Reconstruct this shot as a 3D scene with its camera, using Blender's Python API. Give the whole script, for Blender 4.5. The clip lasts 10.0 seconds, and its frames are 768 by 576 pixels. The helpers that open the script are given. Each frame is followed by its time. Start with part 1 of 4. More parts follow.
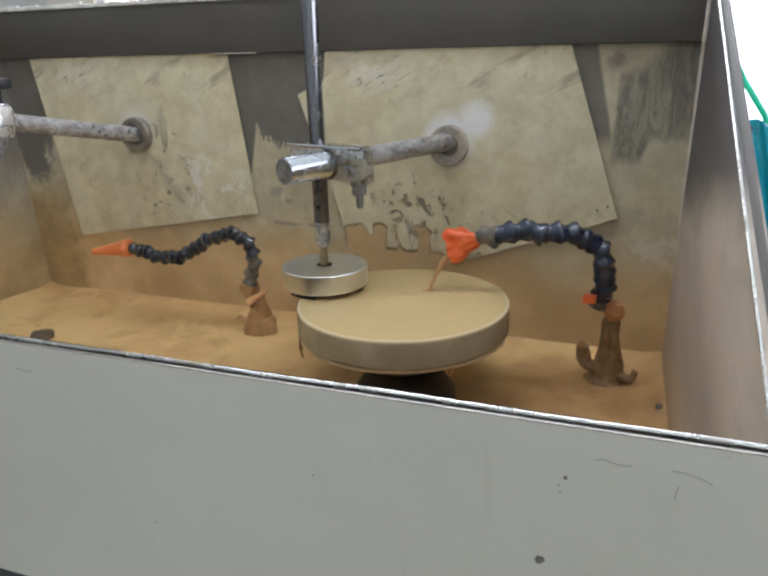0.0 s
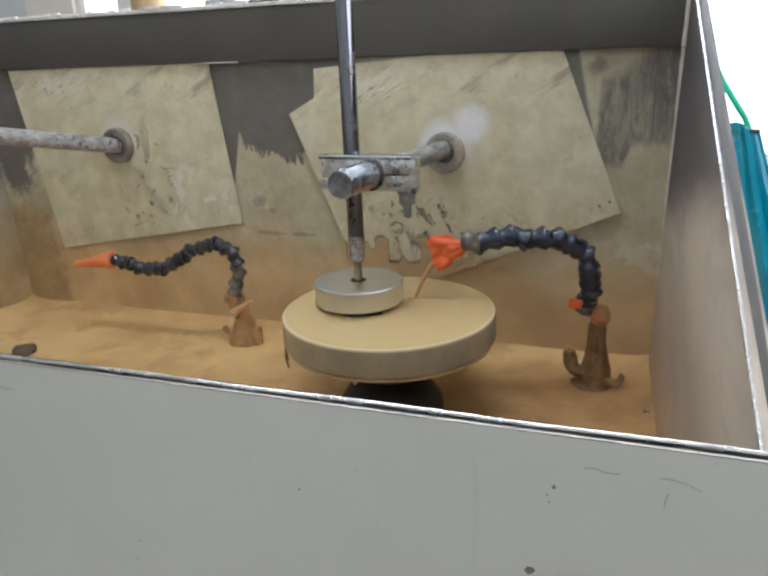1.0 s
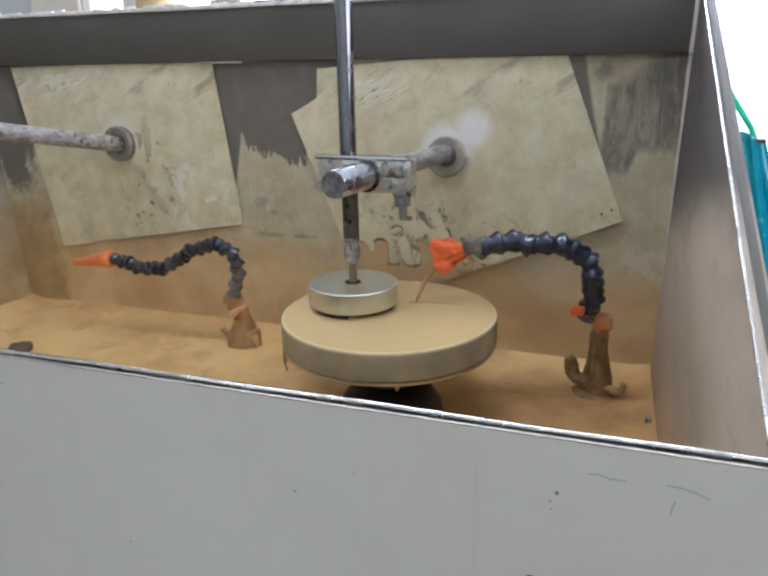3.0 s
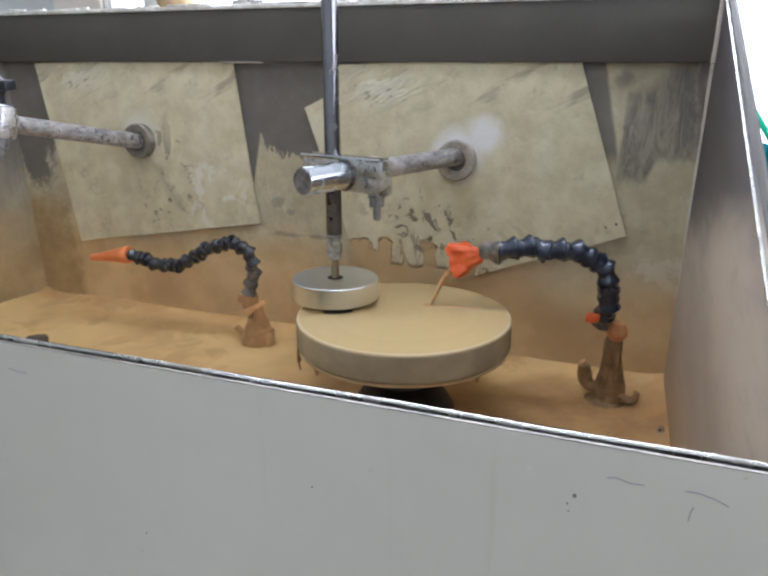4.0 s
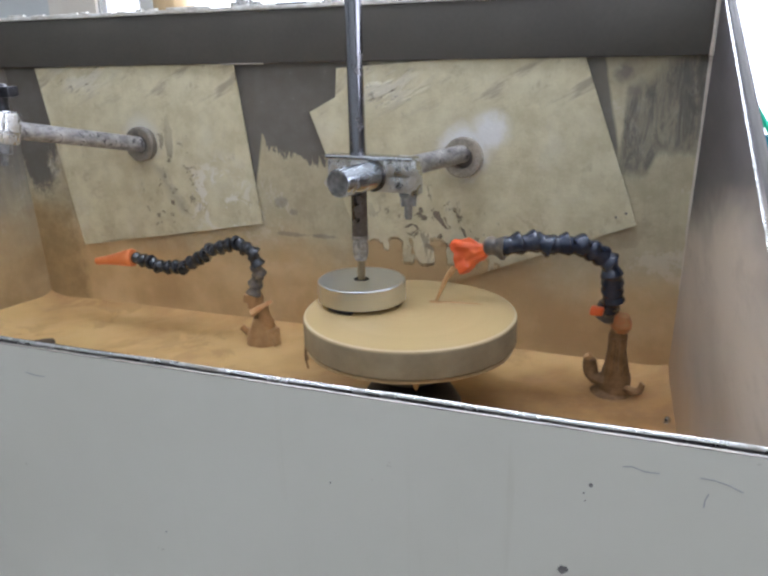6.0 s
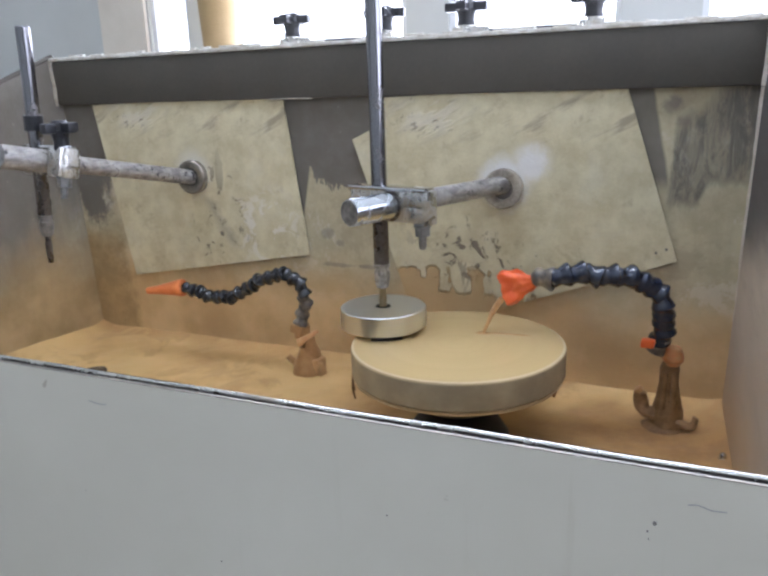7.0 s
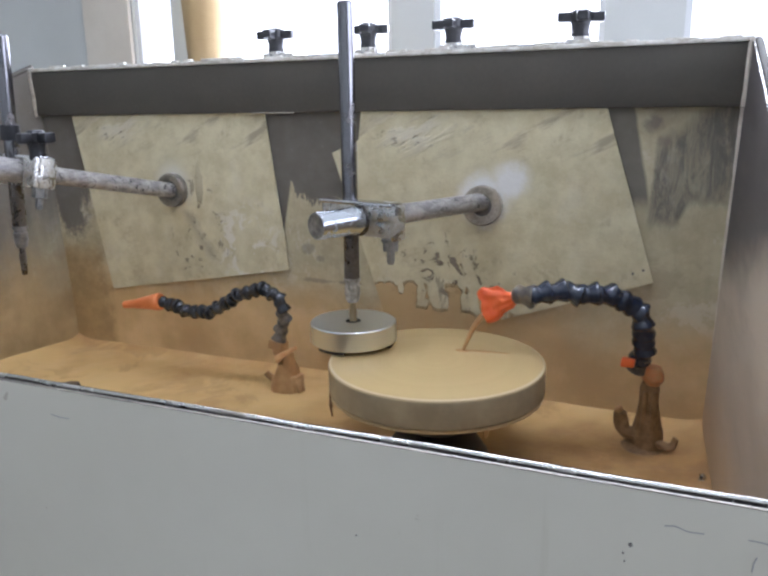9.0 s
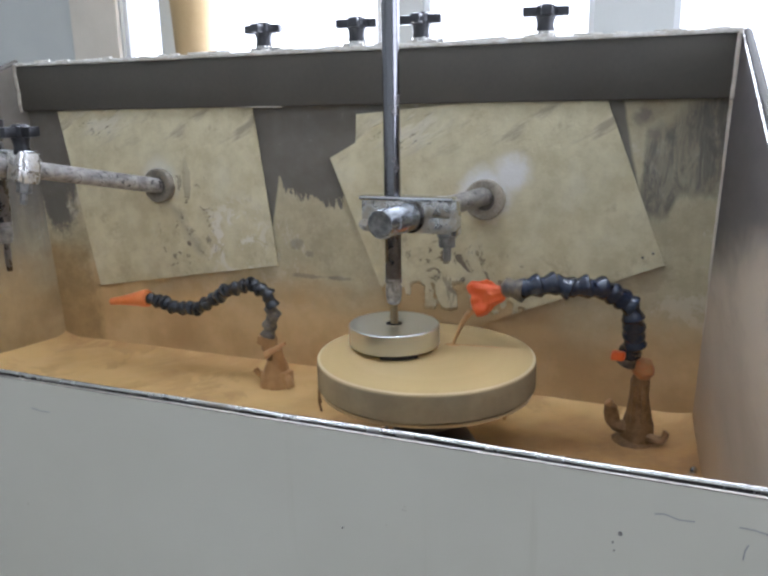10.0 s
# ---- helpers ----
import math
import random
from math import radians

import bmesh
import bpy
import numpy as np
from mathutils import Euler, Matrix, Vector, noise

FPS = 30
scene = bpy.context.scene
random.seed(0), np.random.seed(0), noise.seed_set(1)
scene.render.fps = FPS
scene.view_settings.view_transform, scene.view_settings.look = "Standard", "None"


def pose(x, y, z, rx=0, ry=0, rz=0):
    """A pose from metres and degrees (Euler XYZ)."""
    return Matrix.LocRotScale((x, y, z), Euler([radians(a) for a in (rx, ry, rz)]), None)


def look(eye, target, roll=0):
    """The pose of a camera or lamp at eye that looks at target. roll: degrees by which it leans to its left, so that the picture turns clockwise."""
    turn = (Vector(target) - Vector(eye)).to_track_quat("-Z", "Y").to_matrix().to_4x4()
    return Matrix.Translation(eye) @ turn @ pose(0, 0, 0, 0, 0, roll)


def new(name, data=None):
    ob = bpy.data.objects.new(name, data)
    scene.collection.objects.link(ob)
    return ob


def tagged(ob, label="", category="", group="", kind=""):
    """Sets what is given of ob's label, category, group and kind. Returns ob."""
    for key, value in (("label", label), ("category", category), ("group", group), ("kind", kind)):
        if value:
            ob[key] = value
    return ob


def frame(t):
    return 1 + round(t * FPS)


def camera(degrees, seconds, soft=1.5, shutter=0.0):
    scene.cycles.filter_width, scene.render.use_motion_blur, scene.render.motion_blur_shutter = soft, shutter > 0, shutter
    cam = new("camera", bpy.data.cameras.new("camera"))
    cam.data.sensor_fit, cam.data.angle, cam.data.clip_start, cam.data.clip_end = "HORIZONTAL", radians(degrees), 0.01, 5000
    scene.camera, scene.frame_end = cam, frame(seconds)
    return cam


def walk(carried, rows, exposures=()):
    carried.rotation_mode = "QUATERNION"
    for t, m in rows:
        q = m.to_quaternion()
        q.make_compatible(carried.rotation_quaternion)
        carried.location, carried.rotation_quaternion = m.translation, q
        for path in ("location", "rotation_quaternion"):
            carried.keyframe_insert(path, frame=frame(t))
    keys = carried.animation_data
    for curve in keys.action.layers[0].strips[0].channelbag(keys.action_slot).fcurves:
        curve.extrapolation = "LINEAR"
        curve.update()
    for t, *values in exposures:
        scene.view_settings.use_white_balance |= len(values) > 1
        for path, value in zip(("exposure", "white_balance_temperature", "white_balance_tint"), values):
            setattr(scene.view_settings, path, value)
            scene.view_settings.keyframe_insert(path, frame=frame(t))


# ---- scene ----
cam = camera(55.4, 10.0, soft=2.6)
PATH = [
    (0, (0.106, 0.022, 1.357), (-0.581, 1.785, 0.708), -1.8),
    (0.2, (0.106, 0.022, 1.357), (-0.588, 1.785, 0.717), -2.3),
    (0.5, (0.107, 0.023, 1.357), (-0.578, 1.791, 0.721), -2.2),
    (0.7, (0.107, 0.025, 1.357), (-0.565, 1.801, 0.73), -2.8),
    (1, (0.106, 0.028, 1.357), (-0.549, 1.809, 0.725), -2.4),
    (1.2, (0.106, 0.03, 1.357), (-0.552, 1.807, 0.717), -2.6),
    (1.5, (0.105, 0.033, 1.357), (-0.556, 1.808, 0.716), -2.4),
    (1.7, (0.103, 0.033, 1.355), (-0.557, 1.807, 0.712), -2.8),
    (2, (0.101, 0.032, 1.353), (-0.567, 1.8, 0.698), -2.0),
    (2.2, (0.1, 0.034, 1.351), (-0.577, 1.795, 0.689), -2.5),
    (2.5, (0.098, 0.036, 1.348), (-0.561, 1.806, 0.691), -1.6),
    (2.7, (0.102, 0.037, 1.348), (-0.557, 1.816, 0.712), -1.6),
    (3.8, (0.098, 0.029, 1.348), (-0.562, 1.819, 0.746), -0.1),
    (4, (0.096, 0.029, 1.346), (-0.587, 1.81, 0.744), -0.1),
    (4.2, (0.094, 0.028, 1.347), (-0.579, 1.809, 0.736), -0.2),
    (4.5, (0.092, 0.027, 1.349), (-0.589, 1.809, 0.745), 0.2),
    (4.7, (0.092, 0.027, 1.348), (-0.587, 1.806, 0.738), -0.1),
    (5, (0.092, 0.026, 1.346), (-0.598, 1.801, 0.734), -0.2),
    (5.2, (0.095, 0.027, 1.345), (-0.592, 1.802, 0.728), -0.2),
    (6.3, (0.087, 0.017, 1.349), (-0.6, 1.797, 0.748), -1.8),
    (6.5, (0.086, 0.018, 1.348), (-0.611, 1.805, 0.782), -1.9),
    (6.7, (0.083, 0.015, 1.35), (-0.633, 1.793, 0.778), -1.7),
    (7, (0.079, 0.011, 1.352), (-0.705, 1.774, 0.823), -1.9),
    (7.2, (0.078, 0.011, 1.352), (-0.706, 1.778, 0.838), -1.9),
    (7.5, (0.076, 0.012, 1.352), (-0.699, 1.787, 0.853), -1.8),
    (7.7, (0.076, 0.012, 1.352), (-0.716, 1.785, 0.87), -2.2),
    (8, (0.075, 0.013, 1.351), (-0.679, 1.801, 0.869), -1.7),
    (8.2, (0.076, 0.014, 1.349), (-0.651, 1.824, 0.904), -2.4),
    (8.5, (0.077, 0.016, 1.347), (-0.681, 1.809, 0.886), -1.0),
    (8.7, (0.079, 0.019, 1.346), (-0.686, 1.808, 0.883), -1.3),
    (9, (0.082, 0.024, 1.344), (-0.667, 1.815, 0.865), -0.9),
    (9.2, (0.083, 0.027, 1.342), (-0.659, 1.818, 0.852), -1.1),
    (9.5, (0.085, 0.031, 1.34), (-0.657, 1.823, 0.851), -1.0),
    (9.7, (0.084, 0.031, 1.338), (-0.652, 1.825, 0.849), -1.5),
    (10, (0.083, 0.031, 1.335), (-0.645, 1.831, 0.853), -1.0),
]
walk(cam, [(t, look(eye, target, roll)) for t, eye, target, roll in PATH], exposures=[(0.0, -0.09, 6000, 17), (2.0, 0.02, 5860, 19), (5.0, 0.04, 5790, 20), (7.5, 0.07, 5700, 21), (9.0, -0.04, 5730, 21), (10.0, -0.1, 5760, 19)])

# ---- light ----
world = bpy.data.worlds.new("daylight")
scene.world = world
world.use_nodes = True
sky = world.node_tree.nodes.new("ShaderNodeTexSky")
sky.sky_type, sky.sun_disc = "NISHITA", False
sky.sun_elevation, sky.sun_rotation = radians(40), radians(20)
back = world.node_tree.nodes["Background"]
world.node_tree.links.new(sky.outputs[0], back.inputs["Color"])
back.inputs["Strength"].default_value = 0.12


def window_light(name, m, width, height, watts, color):
    d = bpy.data.lights.new(name, "AREA")
    d.shape, d.size, d.size_y, d.energy, d.color = "RECTANGLE", width, height, watts, color
    new(name, d).matrix_basis = m


window_light("north_window_light", pose(-0.6, 2.55, 1.85, -90, 0, 0), 2.6, 1.5, 100, (0.92, 0.97, 1.0))
window_light("east_window_light", pose(2.55, 0.8, 1.85, 90, 0, 90), 2.6, 1.6, 62, (0.95, 0.98, 1.0))

# ---- mesh helpers ----
def part(name, bm, material, parent=None, label="", smooth=True):
    """One mesh object under a thing or under a part."""
    me = bpy.data.meshes.new(name)
    bmesh.ops.recalc_face_normals(bm, faces=bm.faces)
    bm.to_mesh(me)
    bm.free()
    if smooth:
        for p in me.polygons:
            p.use_smooth = True
        me.set_sharp_from_angle(angle=radians(38))
    me.materials.append(material)
    ob = new(name, me)
    if parent is not None:
        ob.parent = parent
    if label:
        tagged(ob, label)
    return ob


def thing(name, m, label, category, group="", kind=""):
    """An empty at a thing's base that carries its parts."""
    ob = new(name)
    ob.empty_display_size = 0.02
    ob.matrix_basis = m
    return tagged(ob, label, category, group, kind)


def box(x0, x1, y0, y1, z0, z1, bevel=0.0, seg=2, bm=None):
    bm2 = bmesh.new()
    bmesh.ops.create_cube(bm2, size=1)
    for v in bm2.verts:
        v.co = Vector(((x0 + x1) / 2 + v.co.x * (x1 - x0), (y0 + y1) / 2 + v.co.y * (y1 - y0), (z0 + z1) / 2 + v.co.z * (z1 - z0)))
    if bevel:
        bmesh.ops.bevel(bm2, geom=bm2.edges[:], offset=bevel, segments=seg, affect="EDGES", profile=0.6)
    return join(bm, bm2)


def join(bm, bm2, m=None):
    if m is not None:
        bmesh.ops.transform(bm2, matrix=m, verts=bm2.verts)
    if bm is None:
        return bm2
    me = bpy.data.meshes.new("tmp")
    bm2.to_mesh(me)
    bm2.free()
    bm.from_mesh(me)
    bpy.data.meshes.remove(me)
    return bm


def lathe(profile, n=32, bm=None, m=None, wob=None):
    """Turned shape about z from (radius, height) pairs; radius 0 closes an end."""
    b = bmesh.new()
    rings = []
    for r, z in profile:
        if r < 1e-6:
            rings.append([b.verts.new((0, 0, z))])
        else:
            ring = []
            for i in range(n):
                a = 2 * math.pi * i / n
                k = 1 + (wob(a, z) if wob else 0)
                ring.append(b.verts.new((r * k * math.cos(a), r * k * math.sin(a), z)))
            rings.append(ring)
    for p, q in zip(rings, rings[1:]):
        for i in range(n):
            j = (i + 1) % n
            if len(p) == 1 and len(q) == 1:
                continue
            if len(p) == 1:
                b.faces.new((p[0], q[i], q[j]))
            elif len(q) == 1:
                b.faces.new((p[i], p[j], q[0]))
            else:
                b.faces.new((p[i], p[j], q[j], q[i]))
    return join(bm, b, m)


def smooth_path(points, n):
    """Even points along a rounded line through the given ones."""
    p = [Vector(q) for q in points]
    p = [2 * p[0] - p[1]] + p + [2 * p[-1] - p[-2]]
    dense = []
    for i in range(1, len(p) - 2):
        for k in range(24):
            u = k / 24
            a, b, c, d = p[i - 1], p[i], p[i + 1], p[i + 2]
            dense.append(0.5 * (2 * b + (c - a) * u + (2 * a - 5 * b + 4 * c - d) * u * u + (3 * b - a - 3 * c + d) * u ** 3))
    dense.append(p[-2])
    length = [0.0]
    for a, b in zip(dense, dense[1:]):
        length.append(length[-1] + (b - a).length)
    out = []
    for i in range(n):
        s = length[-1] * i / (n - 1)
        k = max(j for j in range(len(dense)) if length[j] <= s + 1e-9)
        k = min(k, len(dense) - 2)
        f = (s - length[k]) / max(1e-9, length[k + 1] - length[k])
        out.append(dense[k].lerp(dense[k + 1], f))
    return out


def tube(points, radius, n=12, bm=None, flat=1.0):
    """A round bar along a line; radius is one number or a function of 0..1."""
    b = bmesh.new()
    pts = [Vector(q) for q in points]
    rings = []
    side = None
    for i, q in enumerate(pts):
        d = (pts[min(i + 1, len(pts) - 1)] - pts[max(i - 1, 0)]).normalized()
        if side is None:
            side = d.orthogonal().normalized()
        side = (side - d * side.dot(d)).normalized()
        up = d.cross(side)
        r = radius(i / (len(pts) - 1)) if callable(radius) else radius
        rings.append([b.verts.new(q + r * (math.cos(2 * math.pi * k / n) * side + flat * math.sin(2 * math.pi * k / n) * up)) for k in range(n)])
    for p, q in zip(rings, rings[1:]):
        for k in range(n):
            b.faces.new((p[k], p[(k + 1) % n], q[(k + 1) % n], q[k]))
    b.faces.new(rings[0][::-1])
    b.faces.new(rings[-1])
    return join(bm, b)


def slab(corners, thick, bm=None):
    """A sheet with these outer corners, thickened along thick (a vector)."""
    b = bmesh.new()
    a = [b.verts.new(c) for c in corners]
    c2 = [b.verts.new(Vector(c) + Vector(thick)) for c in corners]
    n = len(a)
    b.faces.new(a)
    b.faces.new(c2[::-1])
    for i in range(n):
        b.faces.new((a[i], a[(i + 1) % n], c2[(i + 1) % n], c2[i]))
    return join(bm, b)


def wobble(b, amount, seed):
    for v in b.verts:
        v.co += amount * Vector(noise.noise_vector(v.co * 45 + Vector((seed, seed, seed))))
    return b


# ---- materials ----
class Nodes:
    """A short way to write a node material."""

    def __init__(self, name):
        self.mat = bpy.data.materials.new(name)
        self.mat.use_nodes = True
        self.t = self.mat.node_tree
        self.bsdf = self.t.nodes["Principled BSDF"]
        self.coord = self.t.nodes.new("ShaderNodeTexCoord").outputs["Object"]

    def put(self, socket, value):
        if isinstance(value, (int, float)):
            socket.default_value = value
        elif isinstance(value, (tuple, list)):
            socket.default_value = (*value, 1.0) if len(value) == 3 and socket.type == "RGBA" else value
        else:
            self.t.links.new(value, socket)

    def mapped(self, scale=(1, 1, 1), turn=(0, 0, 0), place=(0, 0, 0)):
        """Object space turned, then stretched."""
        last = self.coord
        for r, k, p in (((turn, (1, 1, 1), (0, 0, 0)), ((0, 0, 0), scale, place)) if any(turn) else (((0, 0, 0), scale, place),)):
            n = self.t.nodes.new("ShaderNodeMapping")
            self.put(n.inputs["Vector"], last)
            n.inputs["Scale"].default_value, n.inputs["Location"].default_value = k, p
            n.inputs["Rotation"].default_value = [radians(a) for a in r]
            last = n.outputs["Vector"]
        return last

    def noise(self, scale, detail=4, rough=0.6, vector=None, distort=0.0):
        n = self.t.nodes.new("ShaderNodeTexNoise")
        self.put(n.inputs["Vector"], vector if vector is not None else self.coord)
        n.inputs["Scale"].default_value, n.inputs["Detail"].default_value = scale, detail
        n.inputs["Roughness"].default_value, n.inputs["Distortion"].default_value = rough, distort
        return n.outputs["Fac"]

    def math(self, op, a, b=0.0, clamp=False):
        n = self.t.nodes.new("ShaderNodeMath")
        n.operation, n.use_clamp = op, clamp
        self.put(n.inputs[0], a)
        self.put(n.inputs[1], b)
        return n.outputs[0]

    def step(self, value, lo, hi):
        n = self.t.nodes.new("ShaderNodeMapRange")
        n.interpolation_type = "SMOOTHSTEP"
        self.put(n.inputs["Value"], value)
        n.inputs["From Min"].default_value, n.inputs["From Max"].default_value = lo, hi
        return n.outputs["Result"]

    def mix(self, fac, a, b):
        n = self.t.nodes.new("ShaderNodeMix")
        n.data_type = "RGBA"
        self.put(n.inputs["Factor"], fac)
        self.put(n.inputs["A"], a)
        self.put(n.inputs["B"], b)
        return n.outputs["Result"]

    def xyz(self):
        n = self.t.nodes.new("ShaderNodeSeparateXYZ")
        self.put(n.inputs[0], self.coord)
        return n.outputs

    def away(self, x, y, z, sx=1.0, sy=1.0, sz=1.0):
        """Distance from a place, in stretched axes."""
        n = self.t.nodes.new("ShaderNodeVectorMath")
        n.operation = "DISTANCE"
        self.put(n.inputs[0], self.mapped((sx, sy, sz)))
        n.inputs[1].default_value = (x * sx, y * sy, z * sz)
        return n.outputs["Value"]

    def bump(self, height, distance=0.001, strength=0.5):
        n = self.t.nodes.new("ShaderNodeBump")
        n.inputs["Strength"].default_value, n.inputs["Distance"].default_value = strength, distance
        self.put(n.inputs["Height"], height)
        self.put(self.bsdf.inputs["Normal"], n.outputs["Normal"])

    def done(self, color, rough=0.5, metal=0.0, coat=0.0, spec=0.5):
        self.put(self.bsdf.inputs["Base Color"], color)
        self.put(self.bsdf.inputs["Roughness"], rough)
        self.put(self.bsdf.inputs["Metallic"], metal)
        self.put(self.bsdf.inputs["Specular IOR Level"], spec)
        if coat:
            self.put(self.bsdf.inputs["Coat Weight"], coat)
            self.put(self.bsdf.inputs["Coat Roughness"], 0.15)
        return self.mat


def simple(name, c1, c2, scale=20.0, rough=0.5, metal=0.0, bump=0.0004, grain=160.0, spec=0.5, coat=0.0):
    """Two tones at a broad and a fine scale, with a fine relief."""
    n = Nodes(name)
    broad = n.noise(scale, 5)
    fine = n.noise(grain, 3)
    f = n.math("ADD", n.math("MULTIPLY", broad, 0.75), n.math("MULTIPLY", fine, 0.25))
    n.bump(n.math("ADD", fine, n.math("MULTIPLY", broad, 0.6)), bump, 0.6)
    r = n.math("ADD", n.math("MULTIPLY", broad, 0.18), rough - 0.09)
    return n.done(n.mix(n.step(f, 0.32, 0.68), c1, c2), r, metal, coat, spec)


CREAM, CREAM2 = (0.545, 0.49, 0.325), (0.445, 0.385, 0.245)
MUD, MUD2 = (0.68, 0.455, 0.185), (0.53, 0.325, 0.125)
GREY = (0.150, 0.134, 0.108)


def grey_areas(n, z, x, rough_edge, jag):
    """Grey fields on the back sheet: ragged ones bare of slurry under the rail, smooth ones beside the plates."""
    def below(value, soft):
        return n.math("SUBTRACT", 1.0, n.step(value, -soft, soft))

    def above(value, soft):
        return n.step(value, -soft, soft)

    def line(u, k, c):
        return n.math("ADD", n.math("MULTIPLY", u, k), c)

    def both(*masks):
        out = masks[0]
        for m in masks[1:]:
            out = n.math("MULTIPLY", out, m)
        return out

    # field between the two plates, with a torn lower edge, and a smooth dark tongue painted for the left plate's shade
    foot = n.math("ADD", line(n.math("MAXIMUM", line(x, -1.0, -0.565), 0.0), 1.3, 1.177), n.math("MULTIPLY", jag, 0.11))
    field = both(above(n.math("SUBTRACT", z, foot), 0.0035), above(line(x, 1.0, 0.600), 0.002), below(line(x, 1.0, 0.38), 0.01))
    side = n.math("ADD", line(n.math("MINIMUM", line(z, 1.0, -1.21), 0.0), 0.21, -0.592), n.math("MULTIPLY", rough_edge, 0.003))
    plate_shade = both(below(n.math("SUBTRACT", x, side), 0.0025), above(line(z, 1.0, -1.115), 0.02), above(line(x, 1.0, 0.68), 0.01))
    # strip beside the right plate
    side = n.math("ADD", line(z, -0.2, 0.2666), n.math("MULTIPLY", rough_edge, 0.006))
    strip = both(below(n.math("SUBTRACT", x, side), 0.003), above(line(z, 1.0, -1.195), 0.015), above(line(x, 1.0, 0.07), 0.01))
    # field in the right corner, soft above, torn below
    roof = n.math("ADD", line(x, 0.84, 1.253), n.math("MULTIPLY", rough_edge, 0.045))
    foot = n.math("ADD", line(n.step(x, 0.068, 0.086), 0.034, 1.166), n.math("MULTIPLY", jag, 0.05))
    left = n.math("ADD", line(z, 0.05, -0.031), n.math("MULTIPLY", rough_edge, 0.008))
    corner = both(below(n.math("SUBTRACT", z, roof), 0.022), above(n.math("SUBTRACT", z, foot), 0.010), above(n.math("SUBTRACT", x, left), 0.004))
    worn = n.math("ADD", n.math("MULTIPLY", n.step(jag, -0.16, 0.12), 0.55), 0.45)
    return field, plate_shade, n.math("MULTIPLY", strip, 0.9), n.math("MULTIPLY", corner, worn)


def slurry_wall(name, edge, spread, mud_top, patches=(), soft=0.03, marks=(), fields=False, mud_low=(0.57, 0.375, 0.175), mud_high=(0.74, 0.52, 0.255)):
    """Grey painted sheet under dried cream slurry, with orange mud thrown up from below."""
    n = Nodes(name)
    x, z = n.xyz()["X"], n.xyz()["Z"]
    broad = n.noise(3.2, 3, 0.55)
    streak = n.noise(1.0, 5, 0.65, n.mapped((34, 34, 4.5)))
    fine = n.noise(26, 6, 0.7)
    grain = n.noise(190, 3)
    level = n.math("ADD", z, n.math("MULTIPLY", n.math("SUBTRACT", streak, 0.5), spread))
    level = n.math("ADD", level, n.math("MULTIPLY", n.math("SUBTRACT", broad, 0.5), spread * 2.0))
    level = n.math("ADD", level, n.math("MULTIPLY", n.math("SUBTRACT", fine, 0.5), spread * 0.5))
    rough_edge = n.math("ADD", n.math("MULTIPLY", n.math("SUBTRACT", streak, 0.5), 0.9), n.math("MULTIPLY", n.math("SUBTRACT", fine, 0.5), 1.1))
    bare = n.math("MULTIPLY", n.step(level, edge - soft, edge + soft * 1.3), 0.12 if fields else 0.97)
    for px, pz, rx, rz in patches:
        d = n.math("ADD", n.away(px, 1.2, pz, 1 / rx, 0.0, 1 / rz), rough_edge)
        bare = n.math("MAXIMUM", bare, n.math("SUBTRACT", 1.0, n.step(d, 0.74, 1.08)))
    cream = n.mix(n.step(fine, 0.35, 0.7), CREAM2, CREAM)
    cream = n.mix(n.math("MULTIPLY", n.step(streak, 0.5, 0.8), 0.3), cream, (0.30, 0.25, 0.18))
    blot = n.noise(9, 6, 0.72, distort=0.3)
    cream = n.mix(n.math("MULTIPLY", n.step(blot, 0.53, 0.62), 0.5), cream, (0.68, 0.63, 0.52))
    cream = n.mix(n.math("MULTIPLY", n.math("SUBTRACT", 1.0, n.step(blot, 0.36, 0.46)), 0.5), cream, (0.36, 0.29, 0.19))
    grey = n.mix(n.step(n.noise(30, 4, 0.6), 0.35, 0.75), GREY, (0.175, 0.16, 0.135))
    chalk = n.math("MULTIPLY", n.step(n.noise(60, 5, 0.7), 0.66, 0.70), 0.6)
    grey = n.mix(chalk, grey, (0.42, 0.38, 0.31))
    if fields:
        jag = n.math("SUBTRACT", n.noise(1.0, 5, 0.72, n.mapped((52, 52, 14)), 0.5), 0.5)
        for f in grey_areas(n, z, x, rough_edge, jag):
            bare = n.math("MAXIMUM", bare, f)
    base = n.mix(bare, cream, grey)
    mud_level = n.math("ADD", z, n.math("MULTIPLY", n.math("SUBTRACT", n.noise(7, 4), 0.5), 0.16))
    mud = n.math("SUBTRACT", 1.0, n.step(mud_level, mud_top - 0.07, mud_top + 0.07))
    dirt = n.mix(n.step(n.noise(9, 5), 0.35, 0.7), mud_low, mud_high)
    base = n.mix(n.math("MULTIPLY", mud, 0.9), base, dirt)
    if fields:
        # darker brown field with a ragged edge, low in the left corner
        reach = n.math("ADD", n.math("ADD", x, n.math("MULTIPLY", z, 0.12)), n.math("MULTIPLY", rough_edge, 0.05))
        corner_brown = n.math("MULTIPLY", n.math("SUBTRACT", 1.0, n.step(reach, -0.955, -0.915)), n.math("SUBTRACT", 1.0, n.step(mud_level, 1.03, 1.12)))
        base = n.mix(n.math("MULTIPLY", corner_brown, 0.75), base, n.mix(n.step(fine, 0.35, 0.7), (0.27, 0.175, 0.07), (0.40, 0.27, 0.115)))
